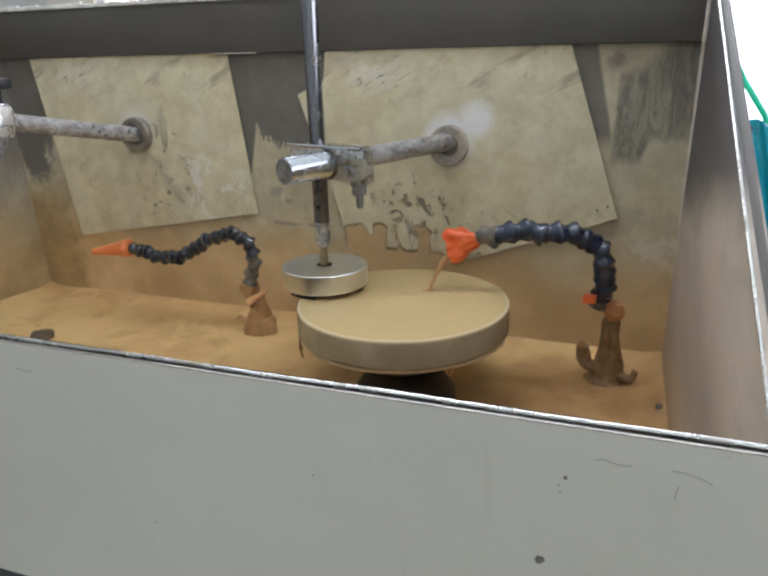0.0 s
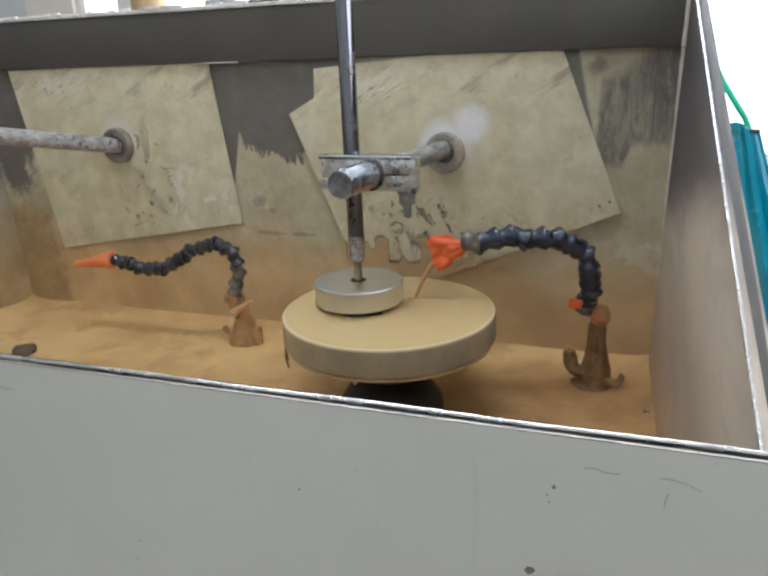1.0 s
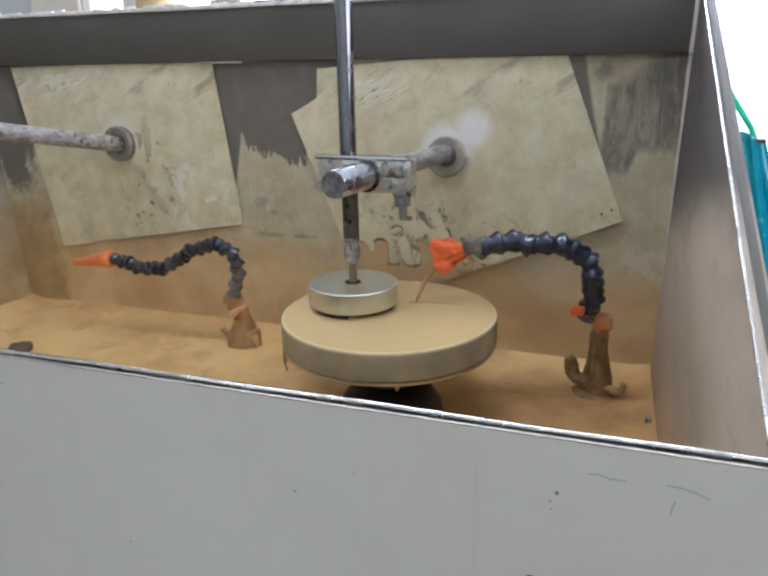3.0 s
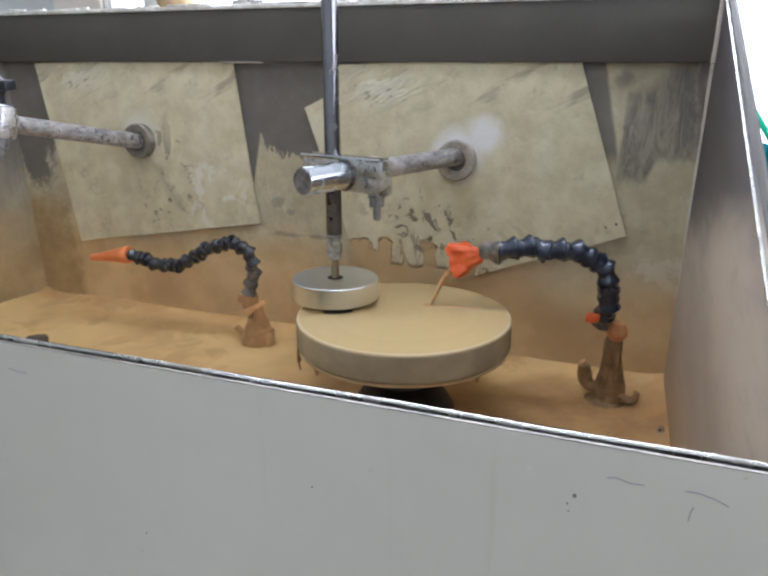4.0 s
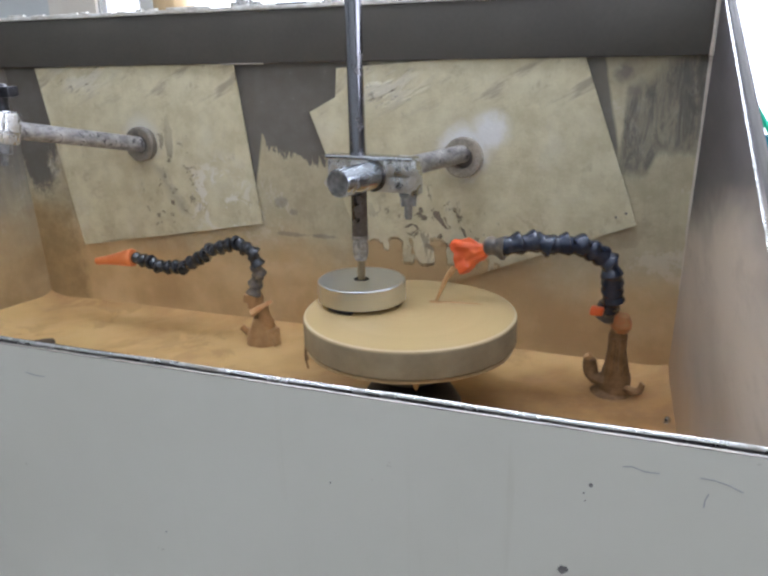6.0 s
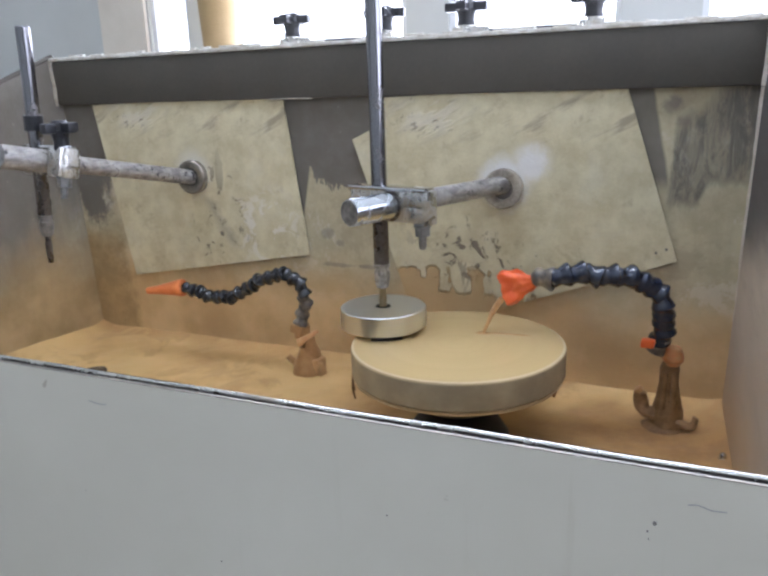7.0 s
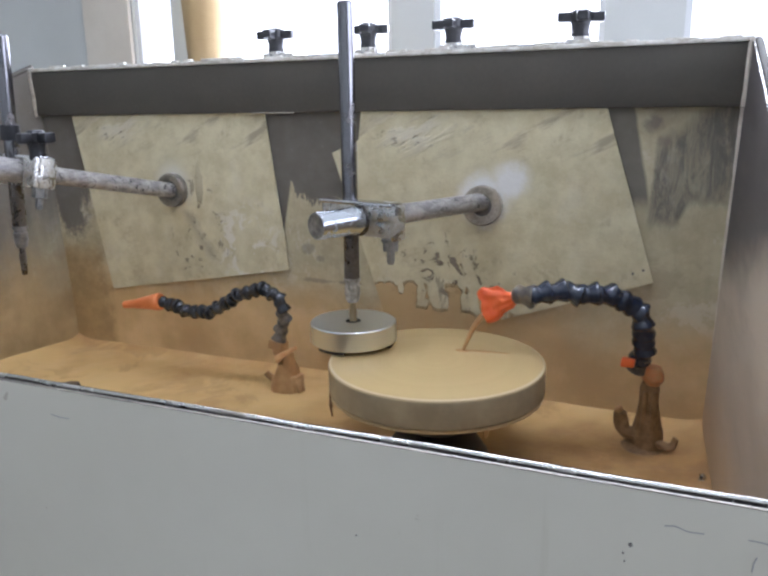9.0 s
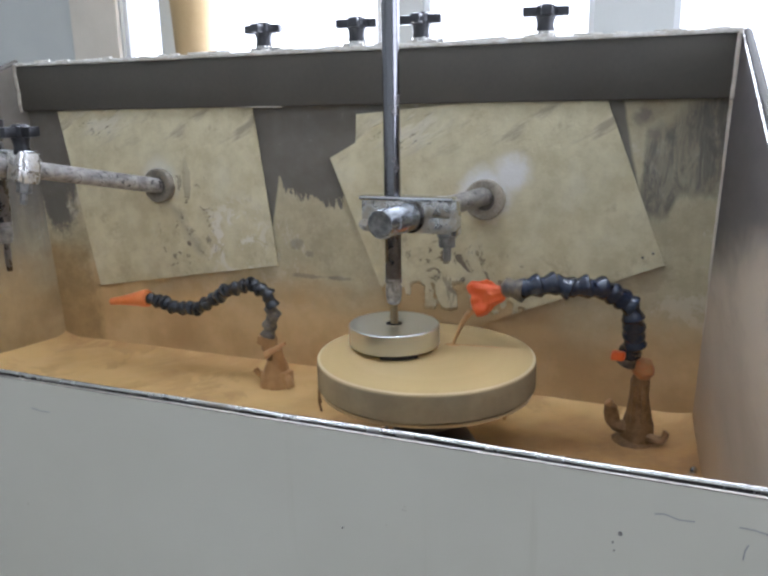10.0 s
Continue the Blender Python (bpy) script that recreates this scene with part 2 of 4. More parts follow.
    for px, pz, rx, rz in marks:
        d = n.math("ADD", n.away(px, 1.2, pz, 1 / rx, 0.0, 1 / rz), n.math("MULTIPLY", n.math("SUBTRACT", fine, 0.5), 3.2))
        base = n.mix(n.math("MULTIPLY", n.math("SUBTRACT", 1.0, n.step(d, 0.5, 1.2)), 0.5), base, (0.20, 0.17, 0.15))
    n.bump(n.math("ADD", n.math("SUBTRACT", fine, n.math("MULTIPLY", bare, 0.6)), n.math("MULTIPLY", grain, 0.35)), 0.0016, 0.7)
    return n.done(base, n.math("ADD", n.math("MULTIPLY", fine, 0.3), 0.42), spec=0.4)


def side_sheet():
    """Painted cheek with pinkish cream slurry dried in broad runs, bare grey near the top edge."""
    n = Nodes("slurry_caked_side_sheet")
    z, y = n.xyz()["Z"], n.xyz()["Y"]
    run = n.noise(1.0, 4, 0.55, n.mapped((5, 1.1, 2.8)), 0.6)
    fine = n.noise(1.0, 6, 0.72, n.mapped((22, 5, 18)))
    broad = n.noise(4.0, 4)
    cream = n.mix(n.step(run, 0.3, 0.68), (0.385, 0.315, 0.24), (0.57, 0.48, 0.375))
    cream = n.mix(n.math("MULTIPLY", n.step(fine, 0.52, 0.72), 0.28), cream, (0.30, 0.25, 0.19))
    # height below the sloping top edge, against the depth of the bare field, which grows towards the back
    under = n.math("SUBTRACT", n.math("ADD", 0.978, n.math("MULTIPLY", y, 0.375)), z)
    under = n.math("SUBTRACT", under, n.math("ADD", n.math("MULTIPLY", y, 0.5), -0.275))
    under = n.math("ADD", under, n.math("MULTIPLY", n.math("SUBTRACT", run, 0.5), 0.30))
    under = n.math("ADD", under, n.math("MULTIPLY", n.math("SUBTRACT", fine, 0.5), 0.05))
    bare = n.math("SUBTRACT", 1.0, n.step(under, -0.05, 0.05))
    base = n.mix(n.math("MULTIPLY", bare, 0.92), cream, n.mix(n.step(run, 0.35, 0.65), (0.040, 0.037, 0.041), (0.085, 0.078, 0.080)))
    mud_level = n.math("ADD", z, n.math("MULTIPLY", n.math("SUBTRACT", broad, 0.5), 0.2))
    mud = n.math("SUBTRACT", 1.0, n.step(mud_level, 0.86, 1.0))
    base = n.mix(n.math("MULTIPLY", mud, 0.75), base, (0.52, 0.36, 0.2))
    n.bump(n.math("ADD", fine, n.math("MULTIPLY", run, 0.6)), 0.0016, 0.7)
    return n.done(base, n.math("ADD", n.math("MULTIPLY", fine, 0.25), 0.5), spec=0.25)


def slurry_plate(name, ring, pits, mud, pale=1.0, chip=0.108, flakes=0.0, crust=(0, 0, 0)):
    """Cream-crusted plate with flaked pits below the ring and a pale splash round it."""
    n = Nodes(name)
    fine = n.noise(24, 6, 0.7)
    smear = n.noise(1.0, 5, 0.6, n.mapped((7, 7, 36), (0, 27, 0)))
    grain = n.noise(170, 3)
    base = n.mix(n.step(fine, 0.3, 0.72), (0.555, 0.49, 0.305), (0.70, 0.64, 0.435))
    blot = n.noise(11, 6, 0.72, distort=0.3)
    base = n.mix(n.math("MULTIPLY", n.step(blot, 0.54, 0.66), 0.32), base, (0.70, 0.66, 0.52))
    base = n.mix(n.math("MULTIPLY", n.math("SUBTRACT", 1.0, n.step(blot, 0.34, 0.44)), 0.5), base, (0.40, 0.33, 0.20))
    high = n.step(n.math("ADD", n.xyz()["Z"], n.math("MULTIPLY", fine, 0.05)), 0.06, 0.13)
    base = n.mix(n.math("MULTIPLY", high, n.math("MULTIPLY", n.step(smear, 0.54, 0.68), 0.7)), base, (0.30, 0.24, 0.165))
    # slanting ridges of dried crust with dark cracks between them
    around = n.math("SUBTRACT", 1.0, n.step(n.math("ADD", n.away(*crust, 1.0, 1.0, 1.9), n.math("MULTIPLY", fine, 0.05)), 0.05, 0.12))
    ridge = n.math("MULTIPLY", n.step(smear, 0.49, 0.56), around)
    crack = n.math("MULTIPLY", n.step(n.noise(1.0, 5, 0.7, n.mapped((38, 38, 95), (0, 27, 0))), 0.585, 0.63), around)
    base = n.mix(n.math("MULTIPLY", ridge, 0.7), base, (0.72, 0.67, 0.53))
    base = n.mix(n.math("MULTIPLY", crack, 0.75), base, (0.22, 0.175, 0.12))
    halo = n.math("MINIMUM", n.away(*ring), n.math("SUBTRACT", n.away(0.0, 0, 0.008), 0.012))
    halo = n.math("SUBTRACT", 1.0, n.step(n.math("ADD", halo, n.math("MULTIPLY", fine, 0.05)), 0.040, 0.068))
    base = n.mix(n.math("MULTIPLY", halo, pale), base, (0.82, 0.80, 0.76))
    near = n.math("SUBTRACT", 1.0, n.step(n.away(*pits), 0.02, 0.15))
    chips = n.step(n.math("ADD", n.noise(34, 6, 0.66, distort=0.9), n.math("MULTIPLY", near, chip)), 0.668, 0.69)
    flake = n.math("MULTIPLY", n.step(n.noise(30, 6, 0.68, distort=0.6), 0.53, 0.57), n.math("SUBTRACT", flakes, n.step(n.away(0.16, 0, -0.10), 0.03, 0.12)), True)
    base = n.mix(flake, base, (0.74, 0.70, 0.60))
    drip = n.step(n.noise(1.0, 4, 0.6, n.mapped((26, 26, 9))), 0.6, 0.64)
    base = n.mix(n.math("MULTIPLY", n.math("MAXIMUM", chips, n.math("MULTIPLY", drip, 0.7)), near), base, (0.23, 0.185, 0.13))
    if flakes:
        # grey run of drips slanting down from the ring
        px, pz = n.xyz()["X"], n.xyz()["Z"]
        off = n.math("ABSOLUTE", n.math("ADD", n.math("ADD", px, n.math("MULTIPLY", pz, 0.62)), n.math("MULTIPLY", n.math("SUBTRACT", fine, 0.5), 0.05)))
        run = n.math("MULTIPLY", n.math("SUBTRACT", 1.0, n.step(n.math("ADD", off, 0.018), 0.012, 0.042)), n.math("SUBTRACT", n.step(pz, -0.15, -0.12), n.step(pz, -0.05, -0.03)), True)
        base = n.mix(n.math("MULTIPLY", run, 0.55), base, (0.27, 0.23, 0.17))
    tongues = n.noise(1.0, 4, 0.6, n.mapped((24, 24, 8)))
    tongues = n.math("ADD", n.math("MULTIPLY", n.step(tongues, 0.44, 0.56), 0.42), n.math("MULTIPLY", tongues, 0.55))
    low = n.math("ADD", n.xyz()["Z"], n.math("MULTIPLY", n.math("SUBTRACT", tongues, 0.5), 0.085))
    low = n.math("ADD", low, n.math("MULTIPLY", n.math("MAXIMUM", n.xyz()["X"], -0.02), 0.55))
    base = n.mix(n.math("MULTIPLY", n.math("SUBTRACT", 1.0, n.step(low, mud - 0.006, mud + 0.006)), 0.85), base, (0.50, 0.33, 0.15))
    ledge = n.math("MULTIPLY", n.step(low, mud - 0.004, mud + 0.004), 2.0)
    pit = n.math("MULTIPLY", n.math("MULTIPLY", chips, near), -1.5)
    n.bump(n.math("ADD", n.math("ADD", fine, n.math("MULTIPLY", grain, 0.3)), n.math("ADD", n.math("ADD", ledge, n.math("MULTIPLY", ridge, 1.2)), pit)), 0.0018, 0.9)
    return n.done(base, n.math("ADD", n.math("MULTIPLY", fine, 0.25), 0.45), spec=0.4)


def mud_floor():
    n = Nodes("wet_mud")
    fine = n.noise(18, 6, 0.65)
    broad = n.noise(3.5, 4)
    flow = n.noise(1.0, 5, 0.6, n.mapped((26, 6, 10), (0, 0, 35)))
    c = n.mix(n.step(broad, 0.38, 0.62), MUD2, MUD)
    c = n.mix(n.math("MULTIPLY", n.step(n.noise(9, 5, 0.6, distort=0.5), 0.52, 0.62), 0.45), c, (0.40, 0.22, 0.085))
    c = n.mix(n.math("MULTIPLY", n.step(flow, 0.5, 0.75), 0.5), c, (0.70, 0.48, 0.21))
    # darker, glossier mud by the right cheek, whose shade is put into the colour
    wet_shade = n.math("ADD", n.away(0.02, 0.93, 0.85, 1.0, 1.2, 0.0), n.math("MULTIPLY", n.math("SUBTRACT", broad, 0.5), 0.3))
    wet_shade = n.math("SUBTRACT", 1.0, n.step(wet_shade, 0.12, 0.34))
    c = n.mix(n.math("MULTIPLY", wet_shade, 0.95), c, n.mix(n.step(fine, 0.35, 0.65), (0.33, 0.175, 0.065), (0.46, 0.27, 0.105)))
    n.bump(n.math("ADD", fine, n.math("MULTIPLY", flow, 0.8)), 0.003, 0.6)
    return n.done(c, n.math("SUBTRACT", n.math("ADD", n.math("MULTIPLY", fine, 0.35), 0.33), n.math("MULTIPLY", wet_shade, 0.14)), spec=0.45)


def front_paint():
    """Off-white enamel with scuffs, yellowish runs and a few chips."""
    n = Nodes("off_white_enamel")
    fine = n.noise(40, 5, 0.65)
    broad = n.noise(2.6, 4)
    run = n.noise(1.0, 4, 0.6, n.mapped((60, 60, 3.0)))
    c = n.mix(n.step(broad, 0.35, 0.65), (0.590, 0.560, 0.466), (0.635, 0.607, 0.512))
    c = n.mix(n.math("MULTIPLY", n.step(run, 0.6, 0.8), 0.22), c, (0.42, 0.38, 0.27))
    spots = n.step(n.noise(75, 2, 0.5), 0.765, 0.79)
    c = n.mix(n.math("MULTIPLY", spots, 0.6), c, (0.33, 0.28, 0.2))
    n.bump(n.noise(130, 3), 0.0003, 0.4)
    return n.done(c, n.math("ADD", n.math("MULTIPLY", fine, 0.15), 0.36), spec=0.45)


def steel(name, c=(0.62, 0.62, 0.62), rough=0.22, dirt=0.25, scale=(20, 20, 20), dcol=(0.2, 0.16, 0.11)):
    n = Nodes(name)
    brush = n.noise(1.0, 4, 0.6, n.mapped(scale))
    stain = n.noise(22, 6, 0.7)
    d = n.math("MULTIPLY", n.step(stain, 0.5, 0.66), dirt)
    n.bump(brush, 0.0002, 0.3)
    return n.done(n.mix(d, c, dcol), n.math("ADD", n.math("MULTIPLY", brush, 0.12), n.math("ADD", rough, n.math("MULTIPLY", d, 0.5))),
                  n.math("SUBTRACT", 1.0, n.math("MULTIPLY", d, 0.9)))


def cast_metal():
    """Worn bright casting with brown grime and dark pits."""
    n = Nodes("dirty_cast_clamp")
    grime = n.noise(38, 6, 0.72, distort=0.4)
    pit = n.noise(150, 4, 0.65)
    d = n.step(grime, 0.46, 0.60)
    p = n.step(pit, 0.62, 0.68)
    c = n.mix(n.math("MULTIPLY", d, 0.85), (0.62, 0.61, 0.58), (0.46, 0.41, 0.31))
    c = n.mix(n.math("MULTIPLY", p, n.math("ADD", n.math("MULTIPLY", d, 0.5), 0.4)), c, (0.07, 0.06, 0.05))
    n.bump(n.math("SUBTRACT", grime, n.math("MULTIPLY", p, 0.6)), 0.0012, 0.8)
    return n.done(c, n.math("ADD", n.math("MULTIPLY", d, 0.25), 0.27), n.math("SUBTRACT", 0.95, n.math("MULTIPLY", d, 0.6)))


def spotted_bar():
    """Steel bar under a thin whitish slurry coat, rubbed grey along its length and flecked dark."""
    n = Nodes("slurry_spotted_bar")
    fine = n.noise(55, 5, 0.7)
    rub = n.step(n.noise(1.0, 5, 0.68, n.mapped((95, 26, 95)), 0.5), 0.46, 0.58)
    spots = n.math("MULTIPLY", n.step(n.noise(120, 4, 0.65, distort=0.3), 0.56, 0.62), n.step(n.noise(22, 3), 0.45, 0.6))
    coat = n.mix(n.step(fine, 0.3, 0.7), (0.30, 0.28, 0.25), (0.50, 0.475, 0.44))
    coat = n.mix(n.math("MULTIPLY", rub, 0.6), coat, (0.19, 0.185, 0.19))
    n.bump(n.math("SUBTRACT", fine, spots), 0.0008, 0.7)
    return n.done(n.mix(spots, coat, (0.07, 0.065, 0.065)), n.math("SUBTRACT", 0.5, n.math("MULTIPLY", rub, 0.15)), n.math("MULTIPLY", rub, 0.4))


def turned_metal():
    """Aluminium with the fine rings of the lathe, which fan the light."""
    n = Nodes("turned_aluminium")
    around = n.t.nodes.new("ShaderNodeTangent")
    around.direction_type, around.axis = "RADIAL", "Z"
    n.put(n.bsdf.inputs["Tangent"], around.outputs[0])
    n.bsdf.inputs["Anisotropic"].default_value = 0.45
    wear = n.noise(18, 3, 0.5)
    return n.done(n.mix(wear, (0.72, 0.74, 0.77), (0.78, 0.79, 0.81)), 0.29, 1.0)


def glow(name, color, strength):
    m = bpy.data.materials.new(name)
    m.use_nodes = True
    t = m.node_tree
    t.nodes.remove(t.nodes["Principled BSDF"])
    e = t.nodes.new("ShaderNodeEmission")
    e.inputs["Color"].default_value, e.inputs["Strength"].default_value = (*color, 1), strength
    t.links.new(e.outputs[0], t.nodes["Material Output"].inputs["Surface"])
    return m


M_BACK = slurry_wall("slurry_caked_back_sheet", 1.30, 0.12, 1.0, ((-1.13, 1.25, 0.065, 0.17),),
                     marks=((-0.535, 1.033, 0.045, 0.004), (-0.47, 1.033, 0.03, 0.004), (-0.56, 1.092, 0.014, 0.010), (-0.535, 1.075, 0.008, 0.006), (0.026, 1.317, 0.016, 0.016), (0.030, 1.318, 0.012, 0.009), (0.042, 1.290, 0.014, 0.009)), fields=True)
M_SIDE = side_sheet()
# left cheek: darker mud and more grey carry its shade in the colour
M_SIDE_L = slurry_wall("shaded_slurry_stained_sheet", 1.03, 0.14, 1.02, (), 0.09, mud_low=(0.30, 0.20, 0.085), mud_high=(0.46, 0.32, 0.15))
M_PLATE_R = slurry_plate("crusted_plate", (0.043, 0, 0.038), (-0.05, 0, -0.115, 0.7, 1, 1.3), -0.175, crust=(-0.13, 0, 0.118))
M_PLATE_L = slurry_plate("crusted_plate_worn", (0.0, 0, 0.02), (0.05, 0, -0.09, 1.3, 1, 0.75), -0.5, 0.4, 0.105, 0.9, crust=(-0.13, 0, 0.125))
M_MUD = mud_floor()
M_FRONT = front_paint()
M_GREY = simple("grey_brown_enamel", (0.070, 0.062, 0.049), (0.088, 0.078, 0.062), 5, 0.58, bump=0.0003, spec=0.35)
M_GREYTOP = simple("dusty_ledge_paint", (0.50, 0.46, 0.38), (0.78, 0.76, 0.70), 40, 0.6)
M_DARK = simple("dark_green_grey_enamel", (0.03, 0.035, 0.03), (0.05, 0.055, 0.05), 6, 0.5)
M_BAREND = steel("scuffed_chrome_bar", (0.54, 0.57, 0.60), 0.17, 0.95, (240, 10, 240), (0.15, 0.14, 0.13))
M_OLDBAR = steel("stained_old_bar", (0.30, 0.30, 0.30), 0.3, 0.9, (8, 120, 120), (0.20, 0.18, 0.15))
M_CAP = simple("dull_scuffed_metal", (0.13, 0.13, 0.13), (0.34, 0.33, 0.31), 60, 0.35, metal=0.4)
M_FERRULE = simple("pale_plated_metal", (0.20, 0.185, 0.16), (0.58, 0.55, 0.48), 110, 0.35, metal=0.3)
M_CHROME = steel("ground_steel_bar", (0.66, 0.67, 0.68), 0.14, 0.25, (300, 300, 3))
M_RIM = steel("stainless_rim", (0.60, 0.60, 0.57), 0.20, 0.75, (4, 60, 60), (0.26, 0.22, 0.15))
M_ALU = turned_metal()
M_BAR = spotted_bar()
M_CLAMP = cast_metal()
M_ROD = steel("oiled_spindle_steel", (0.21, 0.21, 0.225), 0.12, 0.3, (200, 200, 6))
M_WORN = steel("brown_stained_spindle_end", (0.20, 0.18, 0.16), 0.2, 0.6, (60, 60, 30), (0.09, 0.07, 0.05))
M_BLACK = simple("black_plastic", (0.012, 0.013, 0.016), (0.03, 0.03, 0.034), 20, 0.3)
M_RUBBER = simple("black_hub", (0.012, 0.012, 0.013), (0.035, 0.033, 0.03), 20, 0.5)
M_LINK = simple("navy_black_link_plastic", (0.008, 0.015, 0.036), (0.026, 0.038, 0.066), 45, 0.22, coat=0.5)
M_LINK_BLACK = simple("black_link_plastic", (0.014, 0.016, 0.020), (0.045, 0.048, 0.052), 45, 0.24, coat=0.4)
M_LINK_DIRTY = simple("muddy_link_plastic", (0.06, 0.06, 0.06), (0.24, 0.19, 0.13), 60, 0.45)
M_ORANGE = simple("orange_plastic", (0.82, 0.115, 0.022), (0.88, 0.18, 0.04), 30, 0.35)
M_ORANGE_PALE = simple("pale_orange_plastic", (0.76, 0.20, 0.05), (0.84, 0.28, 0.09), 30, 0.35)
M_ORANGE_DIRTY = simple("muddy_orange_plastic", (0.55, 0.17, 0.05), (0.5, 0.28, 0.11), 40, 0.5)
M_CAKED = simple("mud_caked_fitting", (0.38, 0.2, 0.075), (0.52, 0.31, 0.13), 35, 0.5, bump=0.0015, grain=90)
M_OLDRING = simple("grey_stained_flange", (0.17, 0.155, 0.13), (0.34, 0.30, 0.235), 50, 0.4, metal=0.4, bump=0.001)
# darker copy of M_CAKED with the right valve's shade put into its colour
M_SHADECAKE = simple("shaded_mud_on_fitting", (0.19, 0.105, 0.042), (0.33, 0.195, 0.085), 45, 0.6, bump=0.002, grain=90)
M_LEVER = simple("mud_smeared_lever", (0.58, 0.26, 0.10), (0.66, 0.42, 0.20), 60, 0.45)
M_LIP = simple("rolled_slurry", (0.50, 0.36, 0.19), (0.62, 0.46, 0.26), 30, 0.4, bump=0.001)
M_BRASS = steel("stained_brass_pin", (0.50, 0.40, 0.24), 0.25, 0.8, (60, 60, 60), (0.10, 0.08, 0.06))
# matt dark colour for the shadow lines drawn along the rim
M_RIM_SHADE = simple("matt_dark_rim_shade", (0.02, 0.019, 0.018), (0.06, 0.055, 0.048), 30, 0.9, spec=0.15)
M_RING = simple("caked_flange", (0.27, 0.235, 0.19), (0.48, 0.43, 0.34), 40, 0.55, bump=0.0012)
M_TUBE_DIM = glow("weak_fluorescent_tube", (0.9, 0.97, 1.0), 12.5)
M_CLOD = simple("dark_dried_mud", (0.07, 0.05, 0.03), (0.14, 0.095, 0.055), 60, 0.7, bump=0.002)
M_BEAD = simple("cream_sealant", (0.52, 0.46, 0.38), (0.70, 0.64, 0.55), 30, 0.55, bump=0.001)
M_STREAM = simple("running_slurry", (0.47, 0.25, 0.1), (0.55, 0.33, 0.14), 40, 0.2)
M_TEAL = simple("teal_plastic_sheet", (0.0, 0.21, 0.27), (0.005, 0.30, 0.37), 6, 0.25, bump=0.004, grain=14, coat=0.3)
M_GREEN = simple("green_hose_plastic", (0.0, 0.42, 0.24), (0.0, 0.5, 0.3), 10, 0.35)
M_WALL = simple("pale_wall_paint", (0.525, 0.54, 0.515), (0.575, 0.59, 0.56), 3, 0.7, bump=0.0003)
M_POST = simple("white_gloss_paint", (0.72, 0.73, 0.73), (0.78, 0.79, 0.79), 4, 0.4, bump=0.0002)
M_CREAMWALL = simple("cream_gloss_paint", (0.60, 0.55, 0.46), (0.68, 0.63, 0.54), 4, 0.45, bump=0.0002)
M_TAN = simple("tan_cardboard", (0.42, 0.29, 0.13), (0.48, 0.34, 0.17), 8, 0.6)
M_FLOOR = simple("concrete_floor", (0.22, 0.21, 0.2), (0.3, 0.29, 0.27), 5, 0.7, bump=0.001)
M_SKY = glow("bright_sky", (0.95, 0.98, 1.0), 3.2)
M_TUBE = glow("fluorescent_tube", (0.9, 0.97, 1.0), 43.0)
M_SCRATCH = simple("grey_scratch", (0.30, 0.29, 0.27), (0.38, 0.37, 0.35), 90, 0.6)
M_SCUFF = simple("dark_scuff", (0.12, 0.11, 0.1), (0.2, 0.18, 0.16), 60, 0.6)


def wheel_material():
    n = Nodes("slurry_coated_wheel")
    turn = n.t.nodes.new("ShaderNodeVectorMath")
    turn.operation = "LENGTH"
    n.put(turn.inputs[0], n.mapped((1, 1, 0)))
    comb = n.t.nodes.new("ShaderNodeCombineXYZ")
    n.put(comb.inputs["X"], n.math("MULTIPLY", turn.outputs["Value"], 90.0))
    n.put(comb.inputs["Z"], n.math("ADD", n.math("MULTIPLY", n.xyz()["Z"], 40.0), 0.37))
    comb.inputs["Y"].default_value = 0.41
    rings = n.noise(1.0, 5, 0.6, comb.outputs[0])
    blotch = n.noise(14, 5, 0.6, n.mapped(place=(0.013, 0.017, 0.0231)))
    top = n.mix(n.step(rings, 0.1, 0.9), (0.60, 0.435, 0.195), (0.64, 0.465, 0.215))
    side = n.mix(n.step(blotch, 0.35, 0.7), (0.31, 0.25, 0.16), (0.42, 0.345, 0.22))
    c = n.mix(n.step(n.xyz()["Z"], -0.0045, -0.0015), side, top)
    # pale line along the shoulder: the edge's highlight put into the colour
    shoulder_glint = n.math("MULTIPLY", n.step(n.xyz()["Z"], -0.0042, -0.0030), n.step(turn.outputs["Value"], 0.1465, 0.1480))
    c = n.mix(n.math("MULTIPLY", shoulder_glint, 0.5), c, (0.76, 0.64, 0.42))
    return n.done(c, 0.27, spec=0.5)


M_WHEEL = wheel_material()

# ---- the room ----
XL, XR, YF, YB, ZC = -3.6, 2.6, -2.4, 2.6, 3.0
tagged(part("floor", box(XL - 0.2, XR + 0.2, YF - 0.2, YB + 0.2, -0.12, 0), M_FLOOR, smooth=False), "grey concrete workshop floor", "floor", kind="structure")
tagged(part("ceiling", box(XL - 0.2, XR + 0.2, YF - 0.2, YB + 0.2, ZC, ZC + 0.12), M_WALL, smooth=False), "plain pale ceiling", "ceiling", kind="structure")
tagged(part("wall_south", box(XL, XR, YF - 0.15, YF, 0, ZC), M_WALL, smooth=False), "plain pale painted wall", "wall", kind="structure")
tagged(part("wall_west", box(XL - 0.15, XL, YF, YB, 0, ZC), M_WALL, smooth=False), "plain pale painted wall", "wall", kind="structure")
